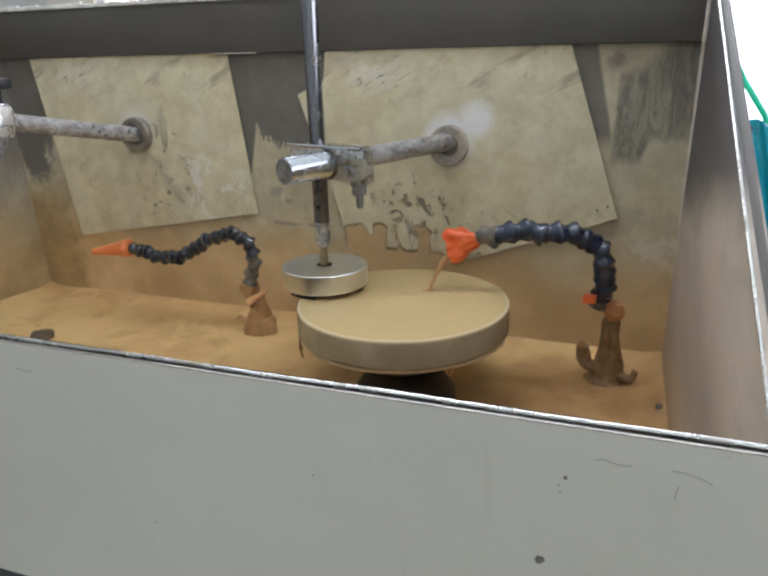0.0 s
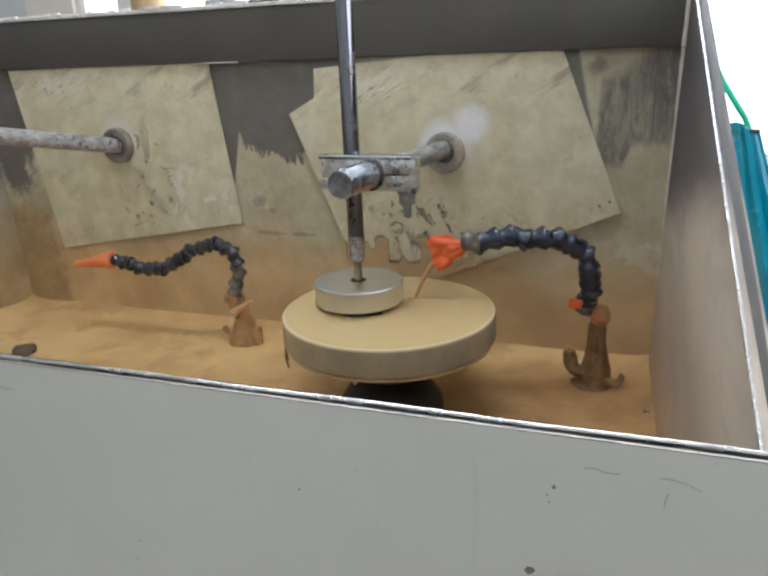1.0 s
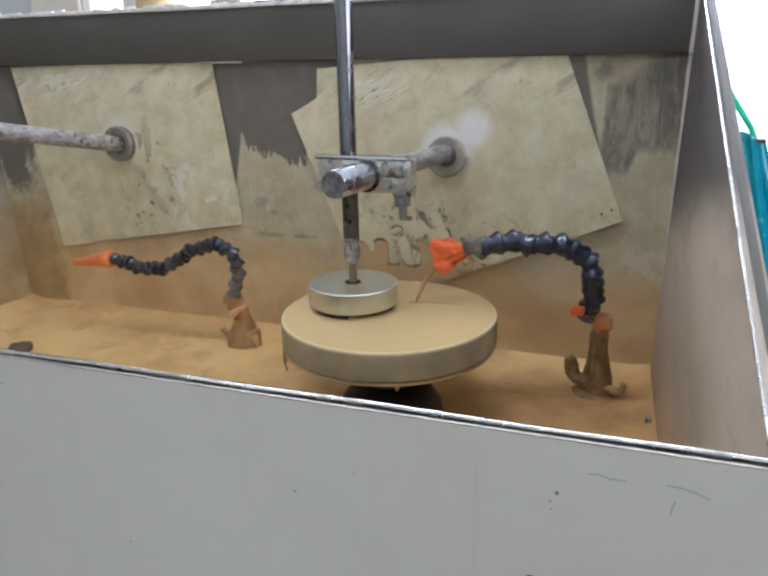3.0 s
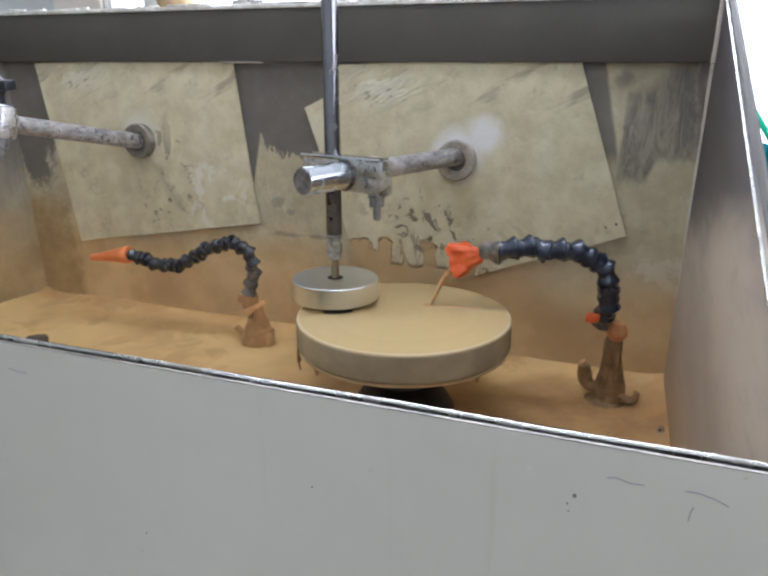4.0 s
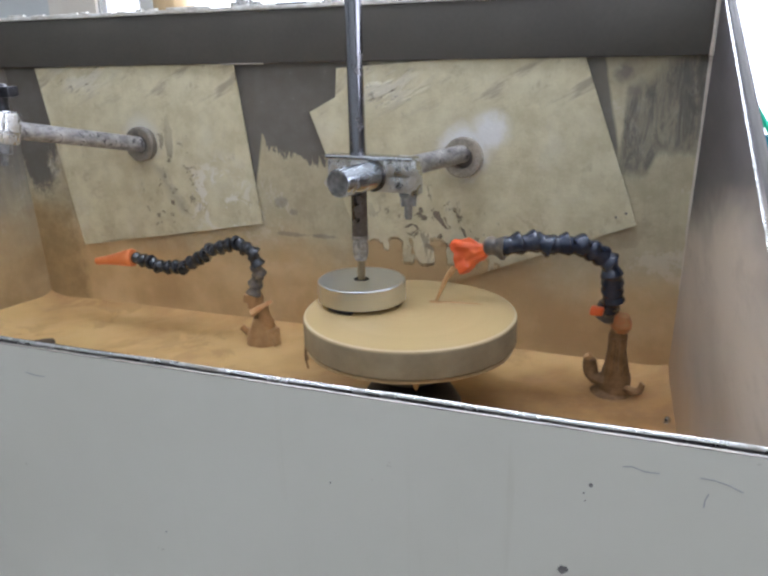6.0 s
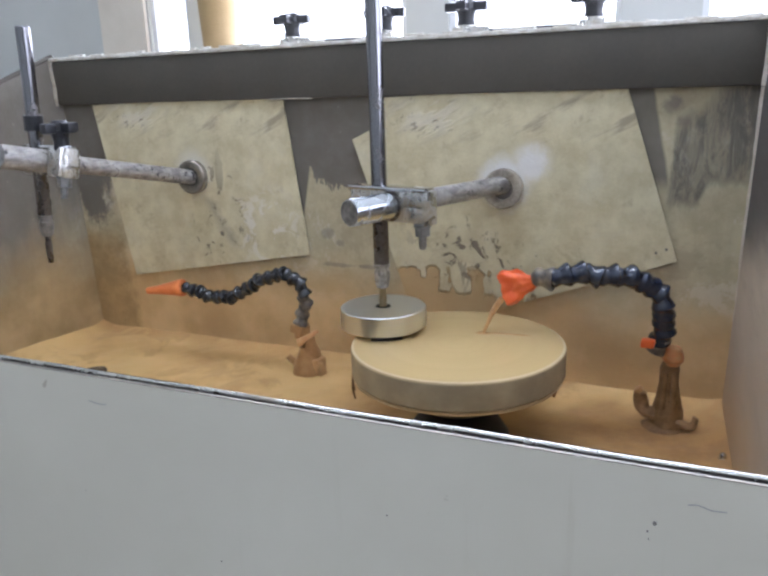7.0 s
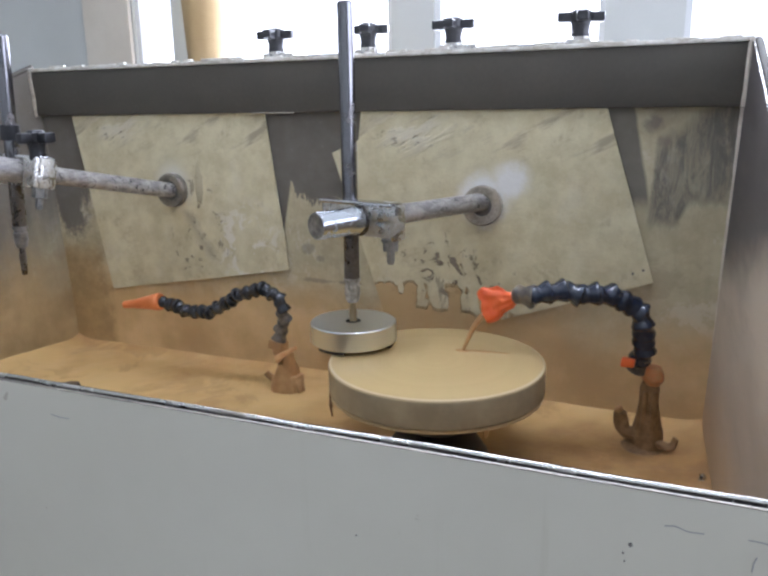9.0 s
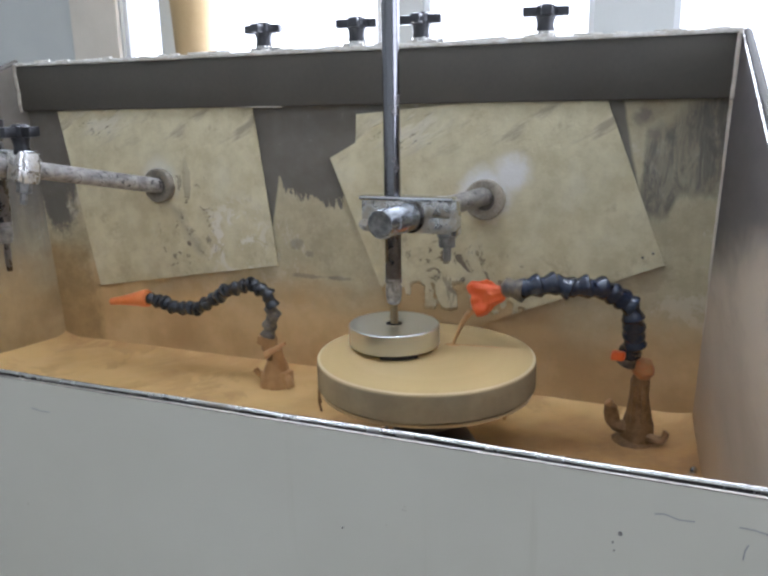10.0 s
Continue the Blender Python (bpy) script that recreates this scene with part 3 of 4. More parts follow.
# window wall: piers between tall openings
SILL, HEAD = 0.95, 2.7
OPEN = [(-2.105, -1.905), (-1.70, -0.95), (-0.79, -0.21), (0.03, 2.3)]
WALLT = 0.05
bm = box(XL, XR, YB, YB + WALLT, 0, SILL)
box(XL, XR, YB, YB + WALLT, HEAD, ZC, bm=bm)
edges = [XL] + [v for o in OPEN for v in o] + [XR]
for a, b in zip(edges[::2], edges[1::2]):
    box(a, b, YB, YB + WALLT, SILL, HEAD, bm=bm)
tagged(part("wall_north", bm, M_WALL, smooth=False), "pale wall pierced by tall bright windows", "wall", kind="structure")
for i, (a, b) in enumerate(OPEN):
    w = tagged(thing(f"window_{i + 1}", pose((a + b) / 2, YB + 0.03, SILL), "tall overexposed window with white frame", "window", kind="structure"))
    h = (b - a) / 2
    f = box(-h, -h + 0.02, -0.015, 0.015, 0, HEAD - SILL)
    box(h - 0.02, h, -0.015, 0.015, 0, HEAD - SILL, bm=f)
    box(-h + 0.02, h - 0.02, -0.015, 0.015, 0, 0.03, bm=f)
    box(-h + 0.02, h - 0.02, -0.015, 0.015, HEAD - SILL - 0.03, HEAD - SILL, bm=f)
    part("window_frame", f, M_POST, w, smooth=False)
    if i == 2:
        part("mullion", box(-h + 0.034, -h + 0.044, -0.012, 0.012, 0.78, HEAD - SILL - 0.03), M_OLDBAR, w, "thin grey upright bar", False)
bm = box(XR, XR + 0.15, YF, -0.6, 0, ZC)
box(XR, XR + 0.15, 2.2, YB, 0, ZC, bm=bm)
box(XR, XR + 0.15, -0.6, 2.2, 0, SILL, bm=bm)
box(XR, XR + 0.15, -0.6, 2.2, HEAD, ZC, bm=bm)
tagged(part("wall_east", bm, M_WALL, smooth=False), "pale wall with a wide window opening", "wall", kind="structure")
bm = slab([(-9, 5.2, -1), (7, 5.2, -1), (7, 5.2, 6), (-9, 5.2, 6)], (0, 0.05, 0))
tagged(part("backdrop", bm, M_SKY, smooth=False), "overexposed bright sky outside the windows", "sky", kind="structure")
# unseen ceiling lights; the one above the basin is stronger to brighten the inside
for x, y in ((-1.3, -0.9), (0.6, -0.9), (-0.4, 0.75)):
    lamp = thing("ceiling_light", pose(x, y, ZC - 0.1), "long fluorescent ceiling light in a white housing", "ceiling light", "workshop ceiling lights")
    part("housing", box(-0.65, 0.65, -0.12, 0.12, 0.03, 0.1, 0.01), M_POST, lamp)
    for s in (-0.06, 0.06):
        part("tube", tube([(-0.6, s, 0.008), (0.6, s, 0.008)], 0.018), M_TUBE if y > 0 else M_TUBE_DIM, lamp)
tagged(part("pilaster", box(-2.355, -2.112, YB - 0.02, YB - 0.001, 0, ZC - 0.01, 0.004), M_CREAMWALL, smooth=False), "cream painted pilaster between wall and window", "pilaster", kind="structure")
# tan post standing behind the machine
post = thing("tan_post", pose(-1.535, 2.3, 0), "tan tapered cardboard column before the window", "column")
part("shaft", lathe([(0.0, 0), (0.062, 0), (0.062, 1.38), (0.085, 1.85), (0.09, 2.6), (0, 2.6)], 24), M_TAN, post)

# ---- the machine's cabinet ----
cab = thing("grinding_cabinet", pose(0, 0, 0), "off-white steel grinding machine cabinet with slurry-caked basin", "machine")
RIMY, RIMZ = 0.424, 1.137
part("back_panel", slab([(-1.20, 1.2, 0.80), (0.16, 1.2, 0.80), (0.16, 1.2, 1.40), (-1.20, 1.2, 1.40)], (0, 0.012, 0)), M_BACK, cab, "grey sheet caked with cream and orange slurry", False)
bm = box(-1.178, 0.1442, 1.186, 1.199, 1.338, 1.4245, 0.003)
part("top_rail", bm, M_GREY, cab, "dark grey painted rail")
part("top_ledge", box(-1.182, 0.15, 1.183, 1.36, 1.4247, 1.4315, 0.002), M_GREYTOP, cab, "pale dusty ledge on the rail")
flakes = random.Random(5)
for k in range(26):
    x = -1.14 + 1.26 * (k + flakes.random()) / 26
    w = flakes.uniform(0.006, 0.022)
    part("plaster_flake", wobble(box(-w, w, -0.004, 0.004, 0, flakes.uniform(0.002, 0.0045), 0.001, 1), 0.0015, k), M_GREYTOP, cab).matrix_basis = pose(x, 1.190, 1.4313, 0, 0, flakes.uniform(-14, 14))
part("rail_lip", wobble(box(-0.655, -0.570, 1.1825, 1.1858, 1.3360, 1.3388, 0.0008, 1), 0.0018, 71), M_RING, cab, "pale crust under the rail")
# right cheek: leans a little outwards to the front, its top edge slopes down to the rim
part("side_panel", slab([(0.128, 1.2, 0.80), (0.147, 1.2, 1.428), (0.176, RIMY, RIMZ), (0.163, RIMY, 0.80)], (0.014, 0, 0)), M_SIDE, cab, "side cheek streaked with pinkish cream slurry", False)
part("side_panel", slab([(-1.143, 1.2, 0.80), (-1.182, 1.2, 1.432), (-1.215, RIMY, RIMZ), (-1.19, RIMY, 0.80)], (-0.014, 0, 0)), M_SIDE_L, cab, "side cheek streaked with slurry", False)
part("front_panel", box(-1.25, 0.198, RIMY - 0.014, RIMY - 0.0122, 0.905, RIMZ + 0.0021, 0.0005), M_FRONT, cab, "off-white enamelled front splash board", False)
part("front_backing", box(-1.25, 0.198, RIMY - 0.0121, RIMY + 0.002, 0.905, RIMZ - 0.0028, 0.0005), M_RIM_SHADE, cab, "dark backing of the splash board", False)
part("plinth", box(-1.22, 0.17, 0.46, 1.36, 0.0, 0.79, 0.004), M_DARK, cab, "dark lower body", False)
part("skirt", box(-1.22, 0.17, 0.415, 0.46, 0.5, 0.9, 0.003), M_DARK, cab, "dark strip under the splash board", False)
rim = [(-1.25, RIMY - 0.001, RIMZ)] + [(-1.2 + 0.05 * i, RIMY - 0.001, RIMZ + 0.0005 * math.sin(i * 1.7)) for i in range(28)] + [(0.182, RIMY - 0.001, RIMZ)]
part("rim", tube(rim, 0.0018, 12), M_RIM, cab, "bright stainless edge trim")
# dark strip that stands in for the shadow between rim and board
part("shade_strip", box(-1.25, 0.19, RIMY - 0.0118, RIMY + 0.0020, RIMZ - 0.0026, RIMZ - 0.0011, 0.0004), M_RIM_SHADE, cab, "dark strip for the shadow under the rim", False)
part("edge_strip", box(-1.25, 0.198, RIMY - 0.0143, RIMY - 0.0119, RIMZ + 0.0022, RIMZ + 0.0029, 0.0003), M_OLDRING, cab, "stained upper edge of the splash board", False)
# dark lip that draws the shadow line above the rim
part("inner_lip", box(-1.20, 0.176, RIMY + 0.0025, RIMY + 0.0045, RIMZ - 0.03, RIMZ - 0.0005, 0.0006), M_RIM_SHADE, cab, "dark inner edge of the splash board", False)
part("edge_trim", tube([(0.176, RIMY + 0.001, RIMZ), (0.148, 1.2, 1.430)], 0.0013, 10), M_RIM, cab, "bright rolled edge of the side cheek")
part("edge_bead", tube([(0.185, RIMY + 0.004, RIMZ - 0.003), (0.155, 1.2, 1.427)], 0.0050, 12), M_GREY, cab, "dull grey rolled bead of the side cheek")
part("edge_trim", tube([(-1.222, RIMY + 0.004, RIMZ), (-1.19, 1.2, 1.434)], 0.0065, 10), M_GREY, cab, "rolled edge of the side cheek")
part("corner_bead", wobble(tube(smooth_path([(-1.176, 1.184, 1.336), (-1.178, 1.184, 1.38), (-1.181, 1.185, 1.428)], 24), 0.0036, 8), 0.003, 57), M_RING, cab, "cream sealant bead in the corner")
# filler bead added to stop light leaking past the rail's right end
part("corner_bead", wobble(tube(smooth_path([(0.1432, 1.184, 1.337), (0.1445, 1.184, 1.38), (0.1462, 1.185, 1.4275)], 24), 0.0036, 8), 0.0012, 59), M_BEAD, cab, "cream sealant bead in the corner")

part("corner_bead", wobble(tube(smooth_path([(0.139, 1.196, 0.99), (0.141, 1.196, 1.12), (0.144, 1.196, 1.24), (0.1455, 1.196, 1.335)], 40), 0.0058, 8), 0.0015, 51), M_BEAD, cab, "cream sealant bead in the corner")

# basin floor with uneven mud
bm = bmesh.new()
nx, ny = 130, 76
grid = []
for j in range(ny + 1):
    row = []
    for i in range(nx + 1):
        x, y = -1.2 + 1.345 * i / nx, 0.415 + 0.785 * j / ny
        h = 0.0025 * noise.fractal(Vector((x * 4, y * 4, 0.3)), 1.0, 2.0, 4) + 0.0012 * noise.noise(Vector((x * 22, y * 22, 2)))
        bank = 0.008 * max(0, 1 - (1.2 - y) / 0.03) ** 2 + 0.008 * max(0, 1 - (0.14 - x) / 0.03) ** 2 + 0.012 * max(0, 1 - (x + 1.15) / 0.05) ** 2
        row.append(bm.verts.new((x, y, 0.848 + h + bank)))
    grid.append(row)
for j in range(ny):
    for i in range(nx):
        bm.faces.new((grid[j][i], grid[j][i + 1], grid[j + 1][i + 1], grid[j + 1][i]))
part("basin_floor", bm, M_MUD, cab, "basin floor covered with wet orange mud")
part("basin_pan", box(-1.19, 0.14, 0.43, 1.195, 0.795, 0.815), M_DARK, cab, smooth=False)

# ---- the grinding wheel ----
WX, WY, WZ, WR = -0.2275, 0.950, 1.0, 0.1515
wheel = thing("lapping_plate", pose(WX, WY, WZ), "round tan slurry-coated lapping plate on a black hub", "lapping plate")
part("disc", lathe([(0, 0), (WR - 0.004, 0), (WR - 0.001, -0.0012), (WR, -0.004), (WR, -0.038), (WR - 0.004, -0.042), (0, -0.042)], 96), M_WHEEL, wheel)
part("drip_lip", lathe([(WR - 0.05, -0.0415), (WR - 0.0045, -0.0415), (WR - 0.002, -0.0432), (WR - 0.0025, -0.0455), (WR - 0.007, -0.0475), (WR - 0.02, -0.0495), (WR - 0.05, -0.0505)], 96,
                       wob=lambda a, z: 0.010 * noise.noise(Vector((math.cos(a) * 4, math.sin(a) * 4, z * 40)))), M_LIP, wheel, "pale slurry rolled over the lower edge")
for k in range(4):
    a = 0.9 + k * 2.399 + 0.3 * math.sin(k * 5.1)
    l = 0.006 + 0.006 * (0.5 + 0.5 * math.sin(k * 3.7))
    q = Vector(((WR - 0.010) * math.cos(a), (WR - 0.010) * math.sin(a), -0.0475))
    part("drip", tube([q, q + Vector((0, 0, -l * 0.6)), q + Vector((0, 0, -l))], lambda u: 0.0045 - 0.003 * u, 7), M_CAKED, wheel)
part("hub", lathe([(0, -0.042), (0.0385, -0.042), (0.0385, -0.085), (0.044, -0.088), (0.044, -0.1), (0, -0.1)], 32), M_RUBBER, wheel, "black hub")
drum = thing("drive_housing", pose(WX, WY, 0.83), "black bearing housing under the wheel", "bearing housing")
part("body", lathe([(0, 0.0), (0.078, 0.0), (0.075, 0.030), (0.062, 0.050), (0.045, 0.064), (0, 0.0675)], 40), M_RUBBER, drum)

# ---- the swinging arms ----
PIVOT = (-0.190, 1.268)
REACH, SIDE, ARMZ = 0.327, -0.0335, 1.192


def star_knob(parent, m):
    """Four blunt arms on a waisted stem."""
    b = lathe([(0, 0), (0.0165, 0), (0.0175, 0.003), (0.0155, 0.012), (0.0175, 0.024), (0.0205, 0.031), (0, 0.031)], 20)
    for k in range(4):
        join(b, box(0.004, 0.041, -0.0095, 0.0095, 0.027, 0.044, 0.0035), pose(0, 0, 0, 0, 0, 90 * k + 8))
    lathe([(0, 0.024), (0.0185, 0.024), (0.0185, 0.044), (0.014, 0.048), (0, 0.049)], 20, bm=b)
    bmesh.ops.transform(b, matrix=m, verts=b.verts)
    return part("star_knob", b, M_BLACK, parent, "black plastic star knob")


def swing_arm(m, label, spindle_top, knob, lift=0.0, lean=0.0):
    """A bar from the pivot, with a split clamp that carries an upright spindle."""
    arm = thing("swing_arm", m, label, "machine arm", "swinging spindle arms")
    tilt = pose(0, 0, 0, -lift, 0, 0)
    end = -REACH - 0.088
    b = lathe([(0, 0), (0.0135, 0), (0.0145, 0.001), (0.0145, -end - 0.125)], 32)
    bmesh.ops.transform(b, matrix=tilt @ pose(0, 0, 0, 90, 0, 0), verts=b.verts)
    part("bar", b, M_BAR, arm, "round steel bar spotted with dried slurry")
    b = lathe([(0, 0.0), (0.0172, 0.0), (0.0190, 0.0018), (0.0190, 0.122), (0.018, 0.125), (0, 0.125)], 36)
    bmesh.ops.transform(b, matrix=tilt @ pose(0, end + 0.125, 0, 90, 0, 0), verts=b.verts)
    part("bar_end", b, M_BAR if knob else M_BAREND, arm, "dull stained bar end" if knob else "bright chromed bar end")
    b = lathe([(0.0168, 0.0), (0.0168, 0.0008), (0.0155, 0.0012), (0.012, 0.0006), (0.004, 0.0006), (0, 0.0002)], 36)
    bmesh.ops.transform(b, matrix=tilt @ pose(0, end, 0, 90, 0, 0), verts=b.verts)
    part("end_cap", b, M_CAP, arm, "dull grey end face of the bar")
    # split clamp: two jaws with a slit at the bolt end, drawn together by a bolt through an end plate
    skew = tilt @ pose(0, -REACH, 0, 0, 0, 0 if knob else 10) @ pose(0, REACH, 0)
    y0, y1 = -REACH - 0.0125, -REACH + 0.006
    b = box(-0.072, 0.021, y0, y1, -0.0225, 0.0215, 0.003)
    if knob:
        box(0.0195, 0.058, y0 - 0.010, y1 + 0.008, -0.0235, 0.0245, 0.004, bm=b)
    else:
        box(0.0205, 0.060, y0, y1, 0.0012, 0.0215, 0.002, bm=b)
        box(0.0205, 0.060, y0, y1, -0.0225, -0.0012, 0.002, bm=b)
    bmesh.ops.transform(b, matrix=skew, verts=b.verts)
    clamp = part("clamp", b, M_CLAMP, arm, "dirty cast split clamp")
    b = box(0.053, 0.0635, y0 - 0.0035, y1 + 0.002, -0.0245, 0.0225, 0.002)
    for k in (-0.010, 0.009):
        box(0.0545, 0.062, y0 - 0.0055, y0 - 0.003, k - 0.006, k + 0.006, 0.001, bm=b)
    bmesh.ops.transform(b, matrix=skew, verts=b.verts)
    part("clamp_plate", b, M_CLAMP, clamp)
    b = lathe([(0.0192, 0.0), (0.0192, 0.0014), (0.0222, 0.0012), (0.0228, 0.0)], 36)
    bmesh.ops.transform(b, matrix=tilt @ pose(0, y0, 0, 90, 0, 0), verts=b.verts)
    part("bore_rim", b, M_WORN, clamp, "dark gap round the bar")
    b = box(-0.0735, 0.059, y0 - 0.004, y1 + 0.001, 0.0205, 0.0262, 0.0015)
    bmesh.ops.transform(b, matrix=skew, verts=b.verts)
    part("top_edge", b, M_CHROME, clamp, "bright worn top edge")
    b = lathe([(0, -0.058), (0.0045, -0.058), (0.0058, -0.054), (0.0058, -0.040), (0.0115, -0.039), (0.0115, -0.0265), (0.0135, -0.0262), (0.0135, -0.0225), (0, -0.0225)], 6)
    bmesh.ops.transform(b, matrix=skew @ pose(0.048, (y0 + y1) / 2 - 0.003, -0.0005), verts=b.verts)
    part("bolt", b, M_CAP, clamp, "clamp bolt with hexagon nut")
    b = lathe([(0, 0), (0.007, 0), (0.007, 0.010), (0, 0.010)], 6)
    bmesh.ops.transform(b, matrix=skew @ pose(-0.066, y0 + 0.001, -0.012, 90, 0, 0), verts=b.verts)
    part("set_screw", b, M_CLAMP, clamp)
    # spindle
    drop = REACH * math.sin(radians(lift))
    s0 = pose(SIDE, -REACH, drop, 0, lean, 0)
    b = lathe([(0, spindle_top), (0.0093, spindle_top), (0.0113, spindle_top - 0.002), (0.0113, 0.0)], 28)
    bmesh.ops.transform(b, matrix=s0, verts=b.verts)
    spindle = part("spindle", b, M_ROD, arm, "upright polished steel spindle")
    b = lathe([(0.0113, 0.0), (0.0113, -0.093), (0, -0.093)], 28)
    bmesh.ops.transform(b, matrix=s0, verts=b.verts)
    part("spindle_end", b, M_WORN, spindle, "brown-stained lower spindle")
    b = lathe([(0.0120, -0.090), (0.0120, -0.096), (0.0098, -0.0975), (0.0098, -0.1005), (0.0114, -0.102), (0.0114, -0.115), (0.0104, -0.118), (0.0104, -0.121), (0.0080, -0.127), (0, -0.127)], 24)
    bmesh.ops.transform(b, matrix=s0, verts=b.verts)
    part("ferrule", b, M_CAP if knob else M_FERRULE, spindle, "dull steel sleeve" if knob else "pale steel ferrule")
    b = lathe([(0.0045, -0.124), (0.0052, -0.136), (0.006, -0.144), (0.0046, -0.175), (0.0025, -0.161), (0, -0.161)], 14)
    bmesh.ops.transform(b, matrix=s0, verts=b.verts)
    part("pin", b, M_WORN if knob else M_BRASS, spindle, "stained drive pin")
    if knob:
        b = lathe([(0.011, 0.052), (0.0155, 0.052), (0.0155, 0.076), (0.011, 0.076)], 20)
        bmesh.ops.transform(b, matrix=s0, verts=b.verts)
        part("collar", b, M_BLACK, spindle, "black collar on the spindle")
        star_knob(clamp, pose(0.046, -REACH, drop + 0.022) @ Matrix.Diagonal((0.76, 0.76, 0.95, 1)))
    return arm


arm_r = swing_arm(pose(*PIVOT, ARMZ), "slurry-spotted steel arm swinging a polished upright spindle", 0.292, False)
arm_l = swing_arm(pose(-0.842, 1.2265, 1.185, 0, 0, -13.2), "still slurry-spotted steel arm with black star knob", 0.215, True, lift=11.5, lean=3.5)


def splash_plate(m, outline, material, label, ring=None):
    p = thing("splash_plate", m, label, "splash plate", "plates on the back wall")
    part("plate", slab([(x, -0.006, z) for x, z in outline], (0, 0.0035, 0)), material, p, smooth=False)
    b = lathe([(0.0172, 0.002), (0.0172, 0.011), (0.0205, 0.0135), (0.031, 0.0135), (0.033, 0.011), (0.033, 0.0)], 36)
    bmesh.ops.transform(b, matrix=pose(0, -0.006, 0, 90, 0, 0), verts=b.verts)
    part("flange_ring", b, ring or M_RING, p, "round slurry-caked flange ring")
    b = lathe([(0, 0.001), (0.0215, 0.001), (0.0215, 0.008), (0, 0.008)], 28)
    bmesh.ops.transform(b, matrix=pose(0, -0.006, 0, 90, 0, 0), verts=b.verts)
    part("seal", b, M_SCUFF, p, "dark seal round the bar")
    return p


PR = splash_plate(pose(-0.228, 1.1985, 1.186), [(-0.273, 0.082), (-0.222, 0.105), (-0.216, 0.152), (0.187, 0.156), (0.271, -0.110), (-0.010, -0.209), (-0.160, -0.258)],
                  M_PLATE_R, "tilted cream slurry-crusted plate round the moving arm")
for x, z in ((0.24, -0.098), (0.255, -0.092)):
    part("rivet", lathe([(0, 0.002), (0.0014, 0.0016), (0.0021, 0)], 10, m=pose(x, -0.006, z, 90, 0, 0)), M_SCUFF, PR)
PL = splash_plate(pose(-0.849, 1.1985, 1.194), [(-0.24, 0.142), (0.213, 0.148), (0.25, -0.143), (-0.178, -0.213)], M_PLATE_L, "tilted cream slurry-crusted plate round the still arm", M_OLDRING)

# ---- crossbars with star knobs on the ledge behind ----
def crossbar(m, half, label):
    c = thing("crossbar", m, label, "clamp bar", "knobbed bars behind the rail")
    part("bar", box(-half - 0.02, half + 0.02, -0.016, 0.016, 0.0, 0.019, 0.002), M_BLACK, c)
    for k, e in enumerate((-half, half)):
        part("clamp_shoe", box(e - 0.022, e + 0.050 if e < 0 else e + 0.022, -0.020, -0.0165, 0.006, 0.024, 0.002), M_CLAMP, c, "dull metal shoe")
        part("nut", lathe([(0, 0.017), (0.020, 0.017), (0.020, 0.028), (0, 0.028)], 6, m=pose(e, 0, 0)), M_CLAMP, c)
        star_knob(c, pose(e, 0, 0.026, 0, 0, 4 if k else -6))
    return c


part("rear_deck", box(-1.18, 0.15, 1.362, 1.52, 1.424, 1.4312, 0.002), M_GREYTOP, cab)
cross_r = crossbar(pose(-0.235, 1.42, 1.436), 0.117, "black crossbar with two star knobs sliding on the ledge")
cross_l = crossbar(pose(-0.632, 1.42, 1.432), 0.105, "black crossbar with two star knobs resting on the ledge")

# ---- the grinding tool on the wheel ----
tool = thing("grinding_tool", pose(-0.32, 0.965, WZ), "turned aluminium disc pressed on the wheel by the spindle", "grinding tool")
part("disc", lathe([(0.0, 0.006), (0.062, 0.006), (0.0640, 0.0075), (0.0640, 0.0345), (0.0625, 0.036), (0.0125, 0.036), (0.0115, 0.028), (0, 0.028)], 72), M_ALU, tool)
for k, (a, w) in enumerate(((0.3, 0.7), (2.4, 0.9), (4.5, 0.8))):
    b = bmesh.new()
    lo = [[b.verts.new((r * math.cos(a + w * (i / 8 - 0.5)), r * math.sin(a + w * (i / 8 - 0.5)), z)) for i in range(9)] for r, z in ((0.034, 0.0003), (0.0595, 0.0003), (0.0595, 0.0065), (0.034, 0.0065))]
    for p, q in zip(lo, lo[1:] + lo[:1]):
        for i in range(8):
            b.faces.new((p[i], p[i + 1], q[i + 1], q[i]))
    b.faces.new([r[0] for r in lo])
    b.faces.new([r[-1] for r in lo][::-1])
    part("pad", b, M_RUBBER, tool, "dark grinding pad")
part("socket", lathe([(0, 0.0285), (0.0105, 0.0285), (0.0112, 0.0362), (0.0100, 0.0366), (0.0075, 0.0366)], 20), M_RUBBER, tool, "dark centre socket")


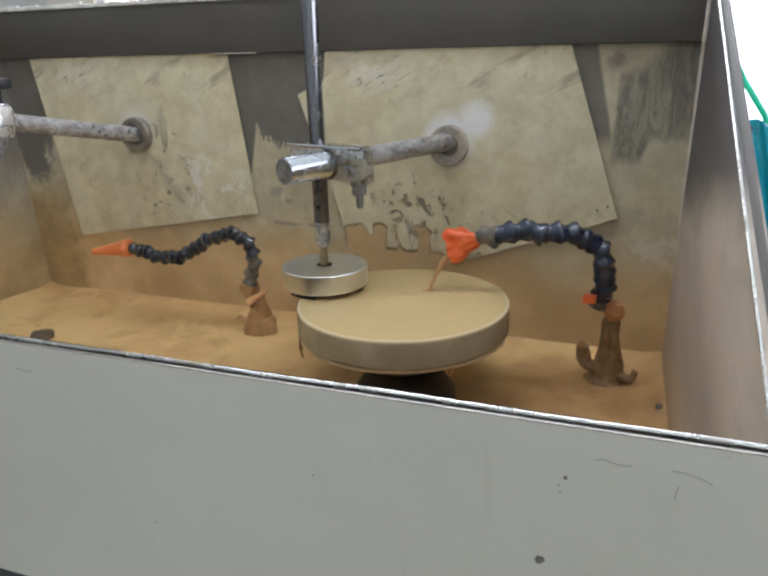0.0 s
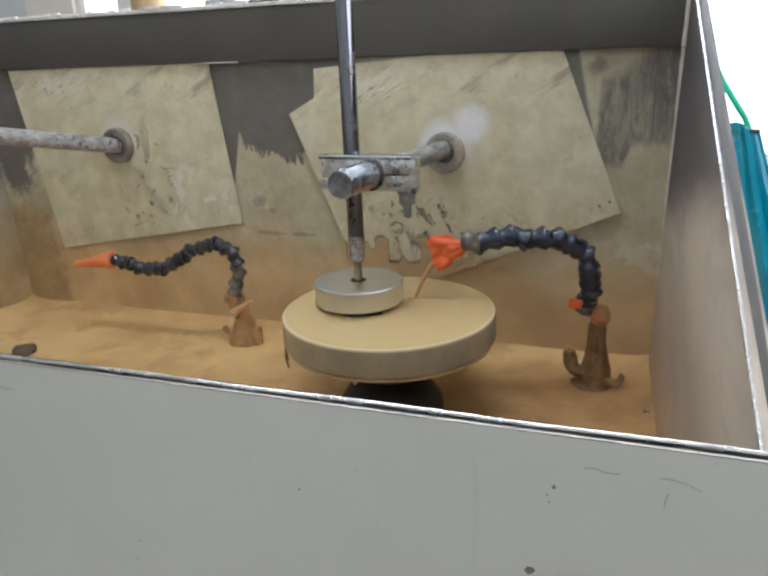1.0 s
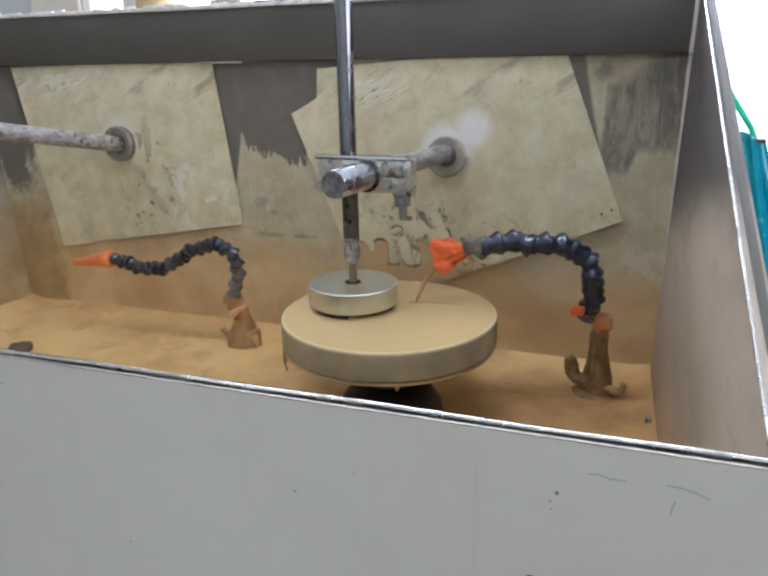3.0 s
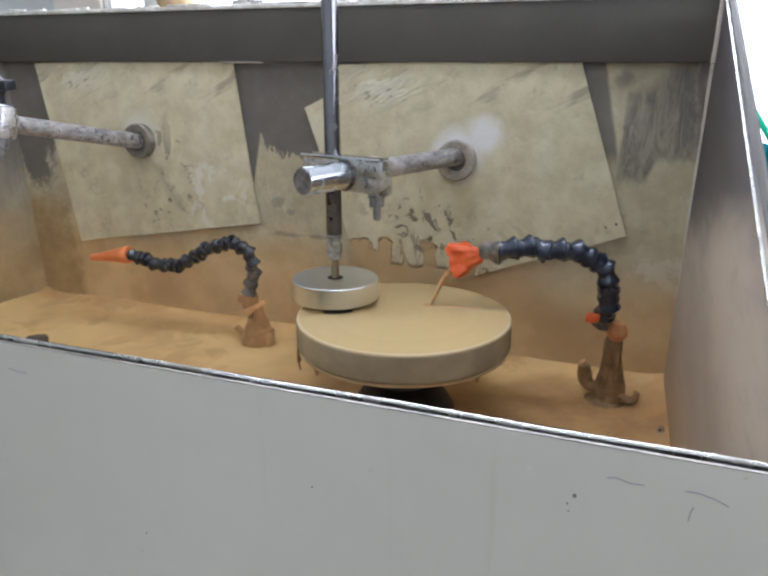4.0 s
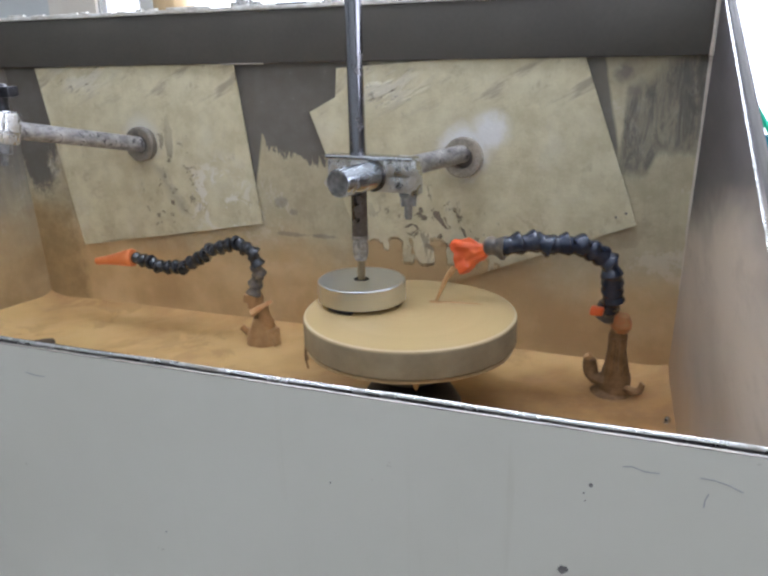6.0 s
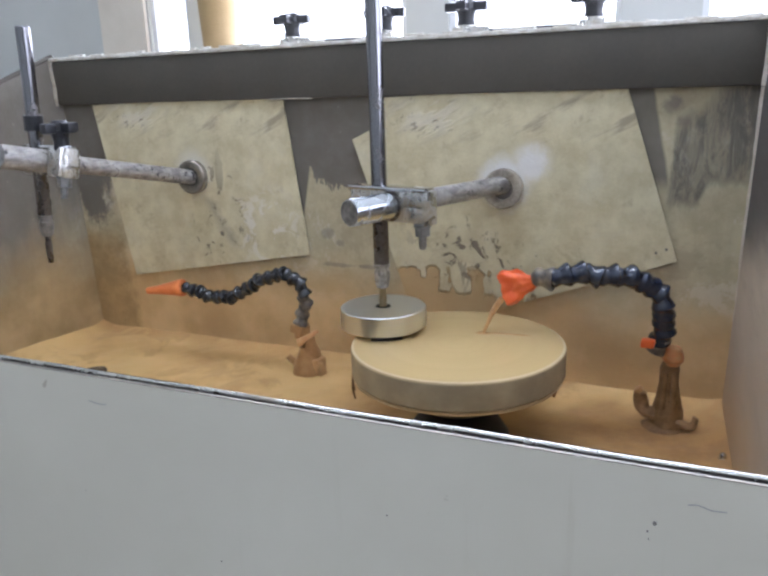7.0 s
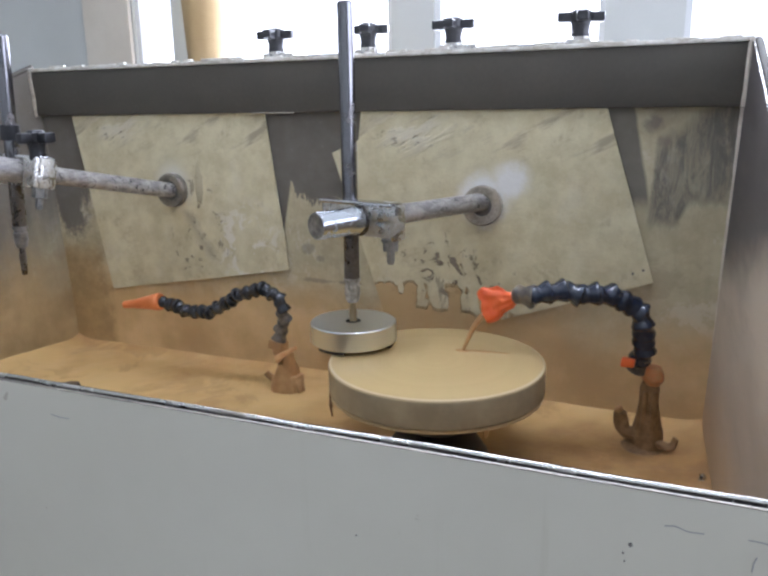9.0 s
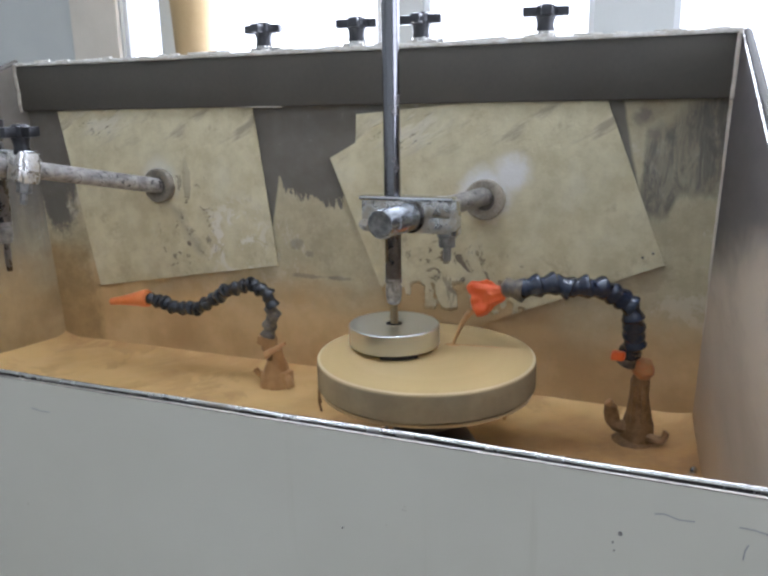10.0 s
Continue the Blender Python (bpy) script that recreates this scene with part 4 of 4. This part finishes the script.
# ---- jointed coolant hoses ----
def link_mesh(material):
    b = lathe([(0.0090, -0.0118), (0.0126, -0.0126), (0.0145, -0.0112), (0.0147, -0.0088), (0.0136, -0.0064), (0.0112, -0.0012), (0.0104, 0.0012), (0.0108, 0.0036), (0.0117, 0.0064), (0.0116, 0.0090), (0.0098, 0.0120), (0.006, 0.0150)], 16)
    me = bpy.data.meshes.new("link")
    bmesh.ops.recalc_face_normals(b, faces=b.faces)
    b.to_mesh(me)
    b.free()
    for p in me.polygons:
        p.use_smooth = True
    me.set_sharp_from_angle(angle=radians(34))
    me.materials.append(material)
    return me


LINK, LINK_BLACK, LINK_DIRTY = link_mesh(M_LINK), link_mesh(M_LINK_BLACK), link_mesh(M_LINK_DIRTY)


def links(parent, points, count, size, dirty_at=(), clean=LINK):
    path = smooth_path(points, count)
    for i, q in enumerate(path):
        d = (path[min(i + 1, count - 1)] - path[max(i - 1, 0)]).normalized()
        ob = new("link", LINK_DIRTY if i in dirty_at else clean)
        ob.parent = parent
        ob.matrix_basis = Matrix.Translation(q) @ d.to_track_quat("Z", "Y").to_matrix().to_4x4() @ pose(0, 0, 0, 15 * math.sin(i * 2.3), 15 * math.cos(i * 1.7), 0) @ Matrix.Diagonal((size, size, size, 1))


hose_r = thing("coolant_hose", pose(0.052, 1.085, 0.85), "navy-black jointed hose with orange flared nozzle on a caked valve", "coolant hose", "jointed coolant hoses")
links(hose_r, [(-0.017, 0.006, 0.130), (-0.012, -0.006, 0.162), (-0.014, -0.020, 0.196), (-0.029, -0.025, 0.221), (-0.050, -0.034, 0.234)], 9, 1.12, (0,))
links(hose_r, [(-0.066, -0.039, 0.237), (-0.086, -0.045, 0.238), (-0.121, -0.055, 0.241), (-0.150, -0.065, 0.238), (-0.172, -0.065, 0.234)], 6, 1.2, (5,))


def flare(u):
    return 0.0085 + 0.002 * u + 0.0155 * max(0.0, (u - 0.18) / 0.82) ** 0.8 - 0.004 * max(0.0, u - 0.85) / 0.15


prof = [(flare(k / 15), 0.056 * k / 15) for k in range(16)] + [(0.012, 0.053), (0, 0.049)]
b = lathe(prof, 48, m=Matrix.Diagonal((0.6, 1.0, 1.0, 1)), wob=lambda a, z: (0.10 * math.sin(3 * a + 20 * z) + 0.17 * abs(math.sin(4.5 * a - 16 * z))) * min(1.0, z / 0.03))
for v in b.verts:
    v.co += (0.0068 * Vector(noise.noise_vector(v.co * 55)) + 0.002 * Vector(noise.noise_vector(v.co * 150))) * min(1.0, v.co.z / 0.03)
noz = part("nozzle", b, M_ORANGE, hose_r, "orange crumpled flare nozzle")
noz.matrix_basis = pose(-0.178, -0.065, 0.232, 0, -112, 0) @ pose(0, 0, 0, 0, 0, 90)
BACK = pose(0, 0.028, 0)
part("valve_joint", wobble(lathe([(0, 0.096), (0.010, 0.096), (0.0165, 0.105), (0.0165, 0.114), (0.0125, 0.123), (0, 0.126)], 20, m=pose(0.002, -0.015, 0)), 0.0034, 3), M_ORANGE_DIRTY, hose_r, "mud-smeared orange joint").matrix_basis = BACK
part("tap_handle", wobble(box(-0.041, -0.021, -0.024, -0.010, 0.129, 0.142, 0.004), 0.002, 6), M_ORANGE, hose_r, "small orange tap handle")
body = wobble(lathe([(0, -0.006), (0.026, -0.006), (0.023, 0.018), (0.0165, 0.040), (0.0135, 0.065), (0.0145, 0.088), (0.011, 0.097), (0, 0.097)], 28, m=pose(0, -0.012, 0)), 0.0035, 5)
body = part("valve_body", body, M_SHADECAKE, hose_r, "valve body caked with mud")
body.matrix_basis = BACK
part("rib", wobble(tube([(-0.006, -0.029, 0.03), (-0.005, -0.026, 0.088)], 0.0042, 8), 0.001, 7), M_SHADECAKE, body)
part("rib", wobble(tube([(0.008, -0.028, 0.03), (0.007, -0.025, 0.088)], 0.0042, 8), 0.001, 9), M_SHADECAKE, body)
part("wing", wobble(tube(smooth_path([(-0.012, -0.015, 0.016), (-0.030, -0.018, 0.020), (-0.036, -0.018, 0.032), (-0.037, -0.018, 0.050)], 12), lambda u: 0.0105 - 0.002 * u, 10), 0.005, 8), M_SHADECAKE, hose_r, "muddy valve wing").matrix_basis = BACK
part("wing_tip", wobble(lathe([(0, 0), (0.006, 0.001), (0.0065, 0.007), (0, 0.010)], 10, m=pose(-0.039, -0.020, 0.049, 0, -35, 0)), 0.002, 33), M_CAKED, hose_r, "paler caked wing tip").matrix_basis = BACK
part("wing", wobble(tube(smooth_path([(0.008, -0.02, 0.008), (0.024, -0.026, 0.006), (0.036, -0.030, 0.010), (0.041, -0.030, 0.022)], 12), lambda u: 0.0090 - 0.005 * u, 10), 0.004, 12), M_SHADECAKE, hose_r, "muddy valve wing").matrix_basis = BACK
part("foot", wobble(lathe([(0, -0.010), (0.040, -0.010), (0.032, -0.004), (0.020, 0.003), (0, 0.006)], 28, m=pose(-0.006, -0.014, 0)), 0.003, 14), M_SHADECAKE, hose_r, "mud heap at the valve foot").matrix_basis = BACK
stream = thing("slurry_stream", pose(-0.203, 0.998, WZ), "thin orange-brown slurry stream falling on the wheel", "slurry stream")
part("jet", tube(smooth_path([(0.024, 0.018, 0.050), (0.013, 0.012, 0.034), (0.006, 0.005, 0.016), (0.0, 0.0, -0.0005)], 14), lambda u: 0.0050 - 0.0032 * u, 10), M_STREAM, stream)
part("puddle", lathe([(0, 0.0010), (0.005, 0.0008), (0.009, -0.0004)], 20, m=Matrix.Diagonal((1.4, 0.8, 1, 1))), M_STREAM, stream)

# flat dark streak that draws the stream's shadow on the wheel
part("stream_shadow", lathe([(0, 0.0007), (0.020, 0.0006), (0.030, -0.0004)], 28, m=pose(0.036, 0.006, 0, 0, 0, 6) @ Matrix.Diagonal((1.25, 0.10, 1, 1))), M_STREAM, stream, "thin dark streak for the stream's shadow on the wheel")

for x, y, l in ((-0.3745, 0.911, 0.034), (-0.369, 0.900, 0.042)):
    drip = thing("slurry_drip", pose(x, y, WZ - 0.0445), "thin brown slurry strand hanging from the wheel edge", "slurry drip", "drips under the wheel edge")
    part("strand", tube(smooth_path([(0.003, 0.003, 0.004), (0, 0, -0.006), (-0.002, -0.001, -l * 0.6), (0.002, -0.002, -l)], 12), lambda u: 0.0024 - 0.0009 * u, 7), M_SHADECAKE, drip)

hose_l = thing("coolant_hose", pose(-0.571, 1.105, 0.85), "black jointed hose with orange pointed nozzle on a caked valve", "coolant hose", "jointed coolant hoses")
links(hose_l, [(0.002, -0.005, 0.104), (0.009, -0.005, 0.135), (0.007, -0.005, 0.158), (-0.006, -0.005, 0.178), (-0.036, -0.005, 0.184), (-0.067, -0.005, 0.175), (-0.099, -0.005, 0.160), (-0.133, -0.005, 0.139), (-0.177, -0.005, 0.129), (-0.215, -0.005, 0.135), (-0.244, -0.005, 0.141)], 19, 0.96, (0, 1, 2), LINK_BLACK)
b = lathe([(0.0, 0.0), (0.0145, 0.0), (0.0165, 0.003), (0.0165, 0.012), (0.0145, 0.022), (0.0085, 0.066), (0.007, 0.090), (0.0045, 0.090), (0.004, 0.07)], 24)
part("nozzle", b, M_ORANGE_PALE, hose_l, "orange tapered nozzle").matrix_basis = pose(-0.256, -0.005, 0.143, 0, -99, 0)
part("neck", wobble(lathe([(0, 0.070), (0.014, 0.070), (0.0145, 0.090), (0.011, 0.100), (0, 0.100)], 18, m=pose(0.0, -0.005, 0)), 0.002, 21), M_CAKED, hose_l, "mud-caked neck")
part("elbow", wobble(join(None, box(-0.0125, 0.0125, -0.012, 0.012, -0.008, 0.008, 0.004), pose(-0.003, -0.008, 0.088, 0, 14, 0)), 0.003, 22), M_CAKED, hose_l, "mud-caked elbow block")
part("tap_handle", wobble(tube([(0.008, -0.030, 0.068), (0.022, -0.031, 0.078), (0.048, -0.032, 0.094)], lambda u: 0.0080 - 0.0045 * u, 10, flat=0.7), 0.001, 23), M_LEVER, hose_l, "mud-smeared orange tap lever")
part("stem", lathe([(0, 0.056), (0.005, 0.056), (0.005, 0.067), (0, 0.067)], 12, m=pose(0.010, -0.022, 0)), M_SHADECAKE, hose_l, "dark tap stem")
SET_BACK = pose(0.002, 0.014, 0) @ Matrix.Diagonal((0.84, 0.84, 0.97, 1))
part("valve_block", wobble(box(-0.002, 0.037, -0.030, 0.008, -0.004, 0.030, 0.006), 0.0035, 27), M_CAKED, hose_l, "square muddy valve outlet").matrix_basis = SET_BACK
part("valve_body", wobble(lathe([(0, -0.006), (0.038, -0.006), (0.036, 0.006), (0.031, 0.018), (0.0270, 0.030), (0.0255, 0.038), (0.0215, 0.048), (0.0180, 0.060), (0.014, 0.076), (0, 0.080)], 28, m=pose(0.003, -0.008, 0)), 0.004, 25), M_CAKED, hose_l, "valve body caked with mud").matrix_basis = SET_BACK
part("wing", wobble(tube(smooth_path([(-0.01, -0.012, 0.016), (-0.034, -0.015, 0.018), (-0.044, -0.015, 0.026)], 8), lambda u: 0.010 - 0.003 * u, 9), 0.003, 28), M_CAKED, hose_l, "muddy valve wing").matrix_basis = SET_BACK
part("wing", wobble(tube(smooth_path([(0.01, -0.012, 0.016), (0.036, -0.02, 0.016), (0.046, -0.022, 0.002)], 8), lambda u: 0.011 - 0.002 * u, 9), 0.003, 31), M_CAKED, hose_l, "muddy valve wing").matrix_basis = SET_BACK

# ---- small things ----
sc = thing("screw", pose(0.129, 1.011, 0.852), "small bright screw head in the muddy floor", "screw")
part("head", lathe([(0, 0.008), (0.003, 0.0075), (0.005, 0.0045), (0.0055, -0.004), (0, -0.004)], 14), M_CHROME, sc)
lump = thing("mud_lump", pose(-0.945, 0.965, 0.85), "dark brown lump of dried mud on the basin floor", "mud lump")
part("clod", wobble(lathe([(0, -0.006), (0.022, -0.005), (0.020, 0.004), (0.015, 0.010), (0.008, 0.013), (0, 0.014)], 24), 0.007, 40), M_CLOD, lump)

# scuffs on the splash board
for k, pts in enumerate(([(0.084, 1.1205), (0.089, 1.1215), (0.096, 1.1195), (0.104, 1.1200)], [(0.125, 1.1212), (0.132, 1.1212), (0.140, 1.1195), (0.147, 1.1165)], [(0.1302, 1.112), (0.1288, 1.108), (0.1285, 1.103)], [(-0.36, 1.118), (-0.35, 1.1165), (-0.342, 1.117)])):
    s = thing("scuff", pose(pts[0][0], RIMY - 0.0142, pts[0][1]), "thin dark scratch in the off-white enamel", "scratch", "scratches on the splash board")
    part("line", tube([(x - pts[0][0], 0, z - pts[0][1]) for x, z in pts], 0.0004, 6), M_SCRATCH, s)
for x, z, r in ((0.067, 1.105, 0.0013), (0.055, 1.042, 0.0036), (-0.102, 1.072, 0.0007), (0.0635, 1.099, 0.0006), (0.0645, 1.094, 0.0005), (-0.245, 0.999, 0.0006)):
    s = thing("chip", pose(x, RIMY - 0.0142, z), "dark chip in the off-white enamel", "paint chip", "chips in the splash board")
    part("spot", wobble(lathe([(0, 0.0006), (r, 0.0003), (r, -0.0004)], 6, m=pose(0, 0, 0, 90, 0, 0)), r * 0.5, x * 50), M_SCUFF, s)

# teal sheet and green hose beyond the side cheek
bm = bmesh.new()
rows = []
for j in range(25):
    row = []
    for i in range(19):
        u, v = i / 18, j / 24
        fold = 0.018 * math.sin(u * 9 + v * 2) + 0.010 * math.sin(u * 21 - v * 3)
        row.append(bm.verts.new((0.226 + 0.056 * u + 0.16 * v * (0.55 + 0.9 * u), 1.42 - 0.06 * v + fold * (0.35 + v), 1.20 - 0.75 * v + 0.008 * math.sin(u * 5) * (1 - v))))
    rows.append(row)
for j in range(24):
    for i in range(18):
        bm.faces.new((rows[j][i], rows[j][i + 1], rows[j + 1][i + 1], rows[j + 1][i]))
bmesh.ops.solidify(bm, geom=bm.faces[:], thickness=0.004)
bag = thing("plastic_sheet", pose(0, 0, 0), "glossy teal plastic sheet hanging beside the machine", "plastic sheet")
part("sheet", bm, M_TEAL, bag)
rail = thing("sheet_stand", pose(0.27, 1.53, 0), "dark upright stand carrying the teal sheet", "stand")
part("stem", tube([(0, 0, 0), (0, 0, 1.18)], 0.012), M_DARK, rail)
part("crossbar", tube([(-0.043, -0.105, 1.192), (0.012, -0.105, 1.192)], 0.004), M_DARK, rail)
part("bracket", tube([(0, 0, 1.175), (0, -0.105, 1.192)], 0.004), M_DARK, rail)
gh = thing("green_hose", pose(0, 0, 0), "bright green plastic hose curving down beside the machine", "hose")
part("hose", tube(smooth_path([(0.195, 1.47, 1.33), (0.212, 1.47, 1.285), (0.242, 1.47, 1.238), (0.27, 1.47, 1.19), (0.33, 1.48, 1.02), (0.40, 1.5, 0.6), (0.42, 1.5, 0.02)], 40), 0.0055, 10), M_GREEN, gh)


# ---- what moves ----
def motions():
    arm_rows, plate_rows, tool_rows, cross_rows = [], [], [], []
    for i in range(101):
        t = i / 10
        w = 2 * math.pi * t / 2.295
        off = -0.0390 * math.cos(w) + 0.02305 * math.sin(w)     # the spindle's sideways stroke
        x, y = -0.3206 + off, 0.967 - 0.15 * off
        ring = -0.2168 + 0.25 * off                              # where the bar leaves the wall
        dx, dy = x - ring, y - 1.19
        reach = math.sqrt(dx * dx + dy * dy - SIDE * SIDE)
        a = math.atan2(dy, dx) - math.atan2(-reach, SIDE)
        c, s = math.cos(a), math.sin(a)
        arm_rows.append((t, pose(x - SIDE * c - REACH * s, y - SIDE * s + REACH * c, ARMZ, 0, 0, math.degrees(a))))
        plate_rows.append((t, pose(ring, 1.1985, 1.186, 0, -44.0 * (off + 0.0453), 0)))
        tool_rows.append((t, pose(x, y, WZ, 0, 0, 160 * t)))
        cross_rows.append((t, pose(-0.256 - 0.48 * off, 1.42, 1.432)))
    walk(arm_r, arm_rows)
    walk(PR, plate_rows)
    walk(tool, tool_rows)
    walk(cross_r, cross_rows)
    walk(wheel, [(i / 4, pose(WX, WY, WZ, 0, 0, 40 * i)) for i in range(41)])


motions()
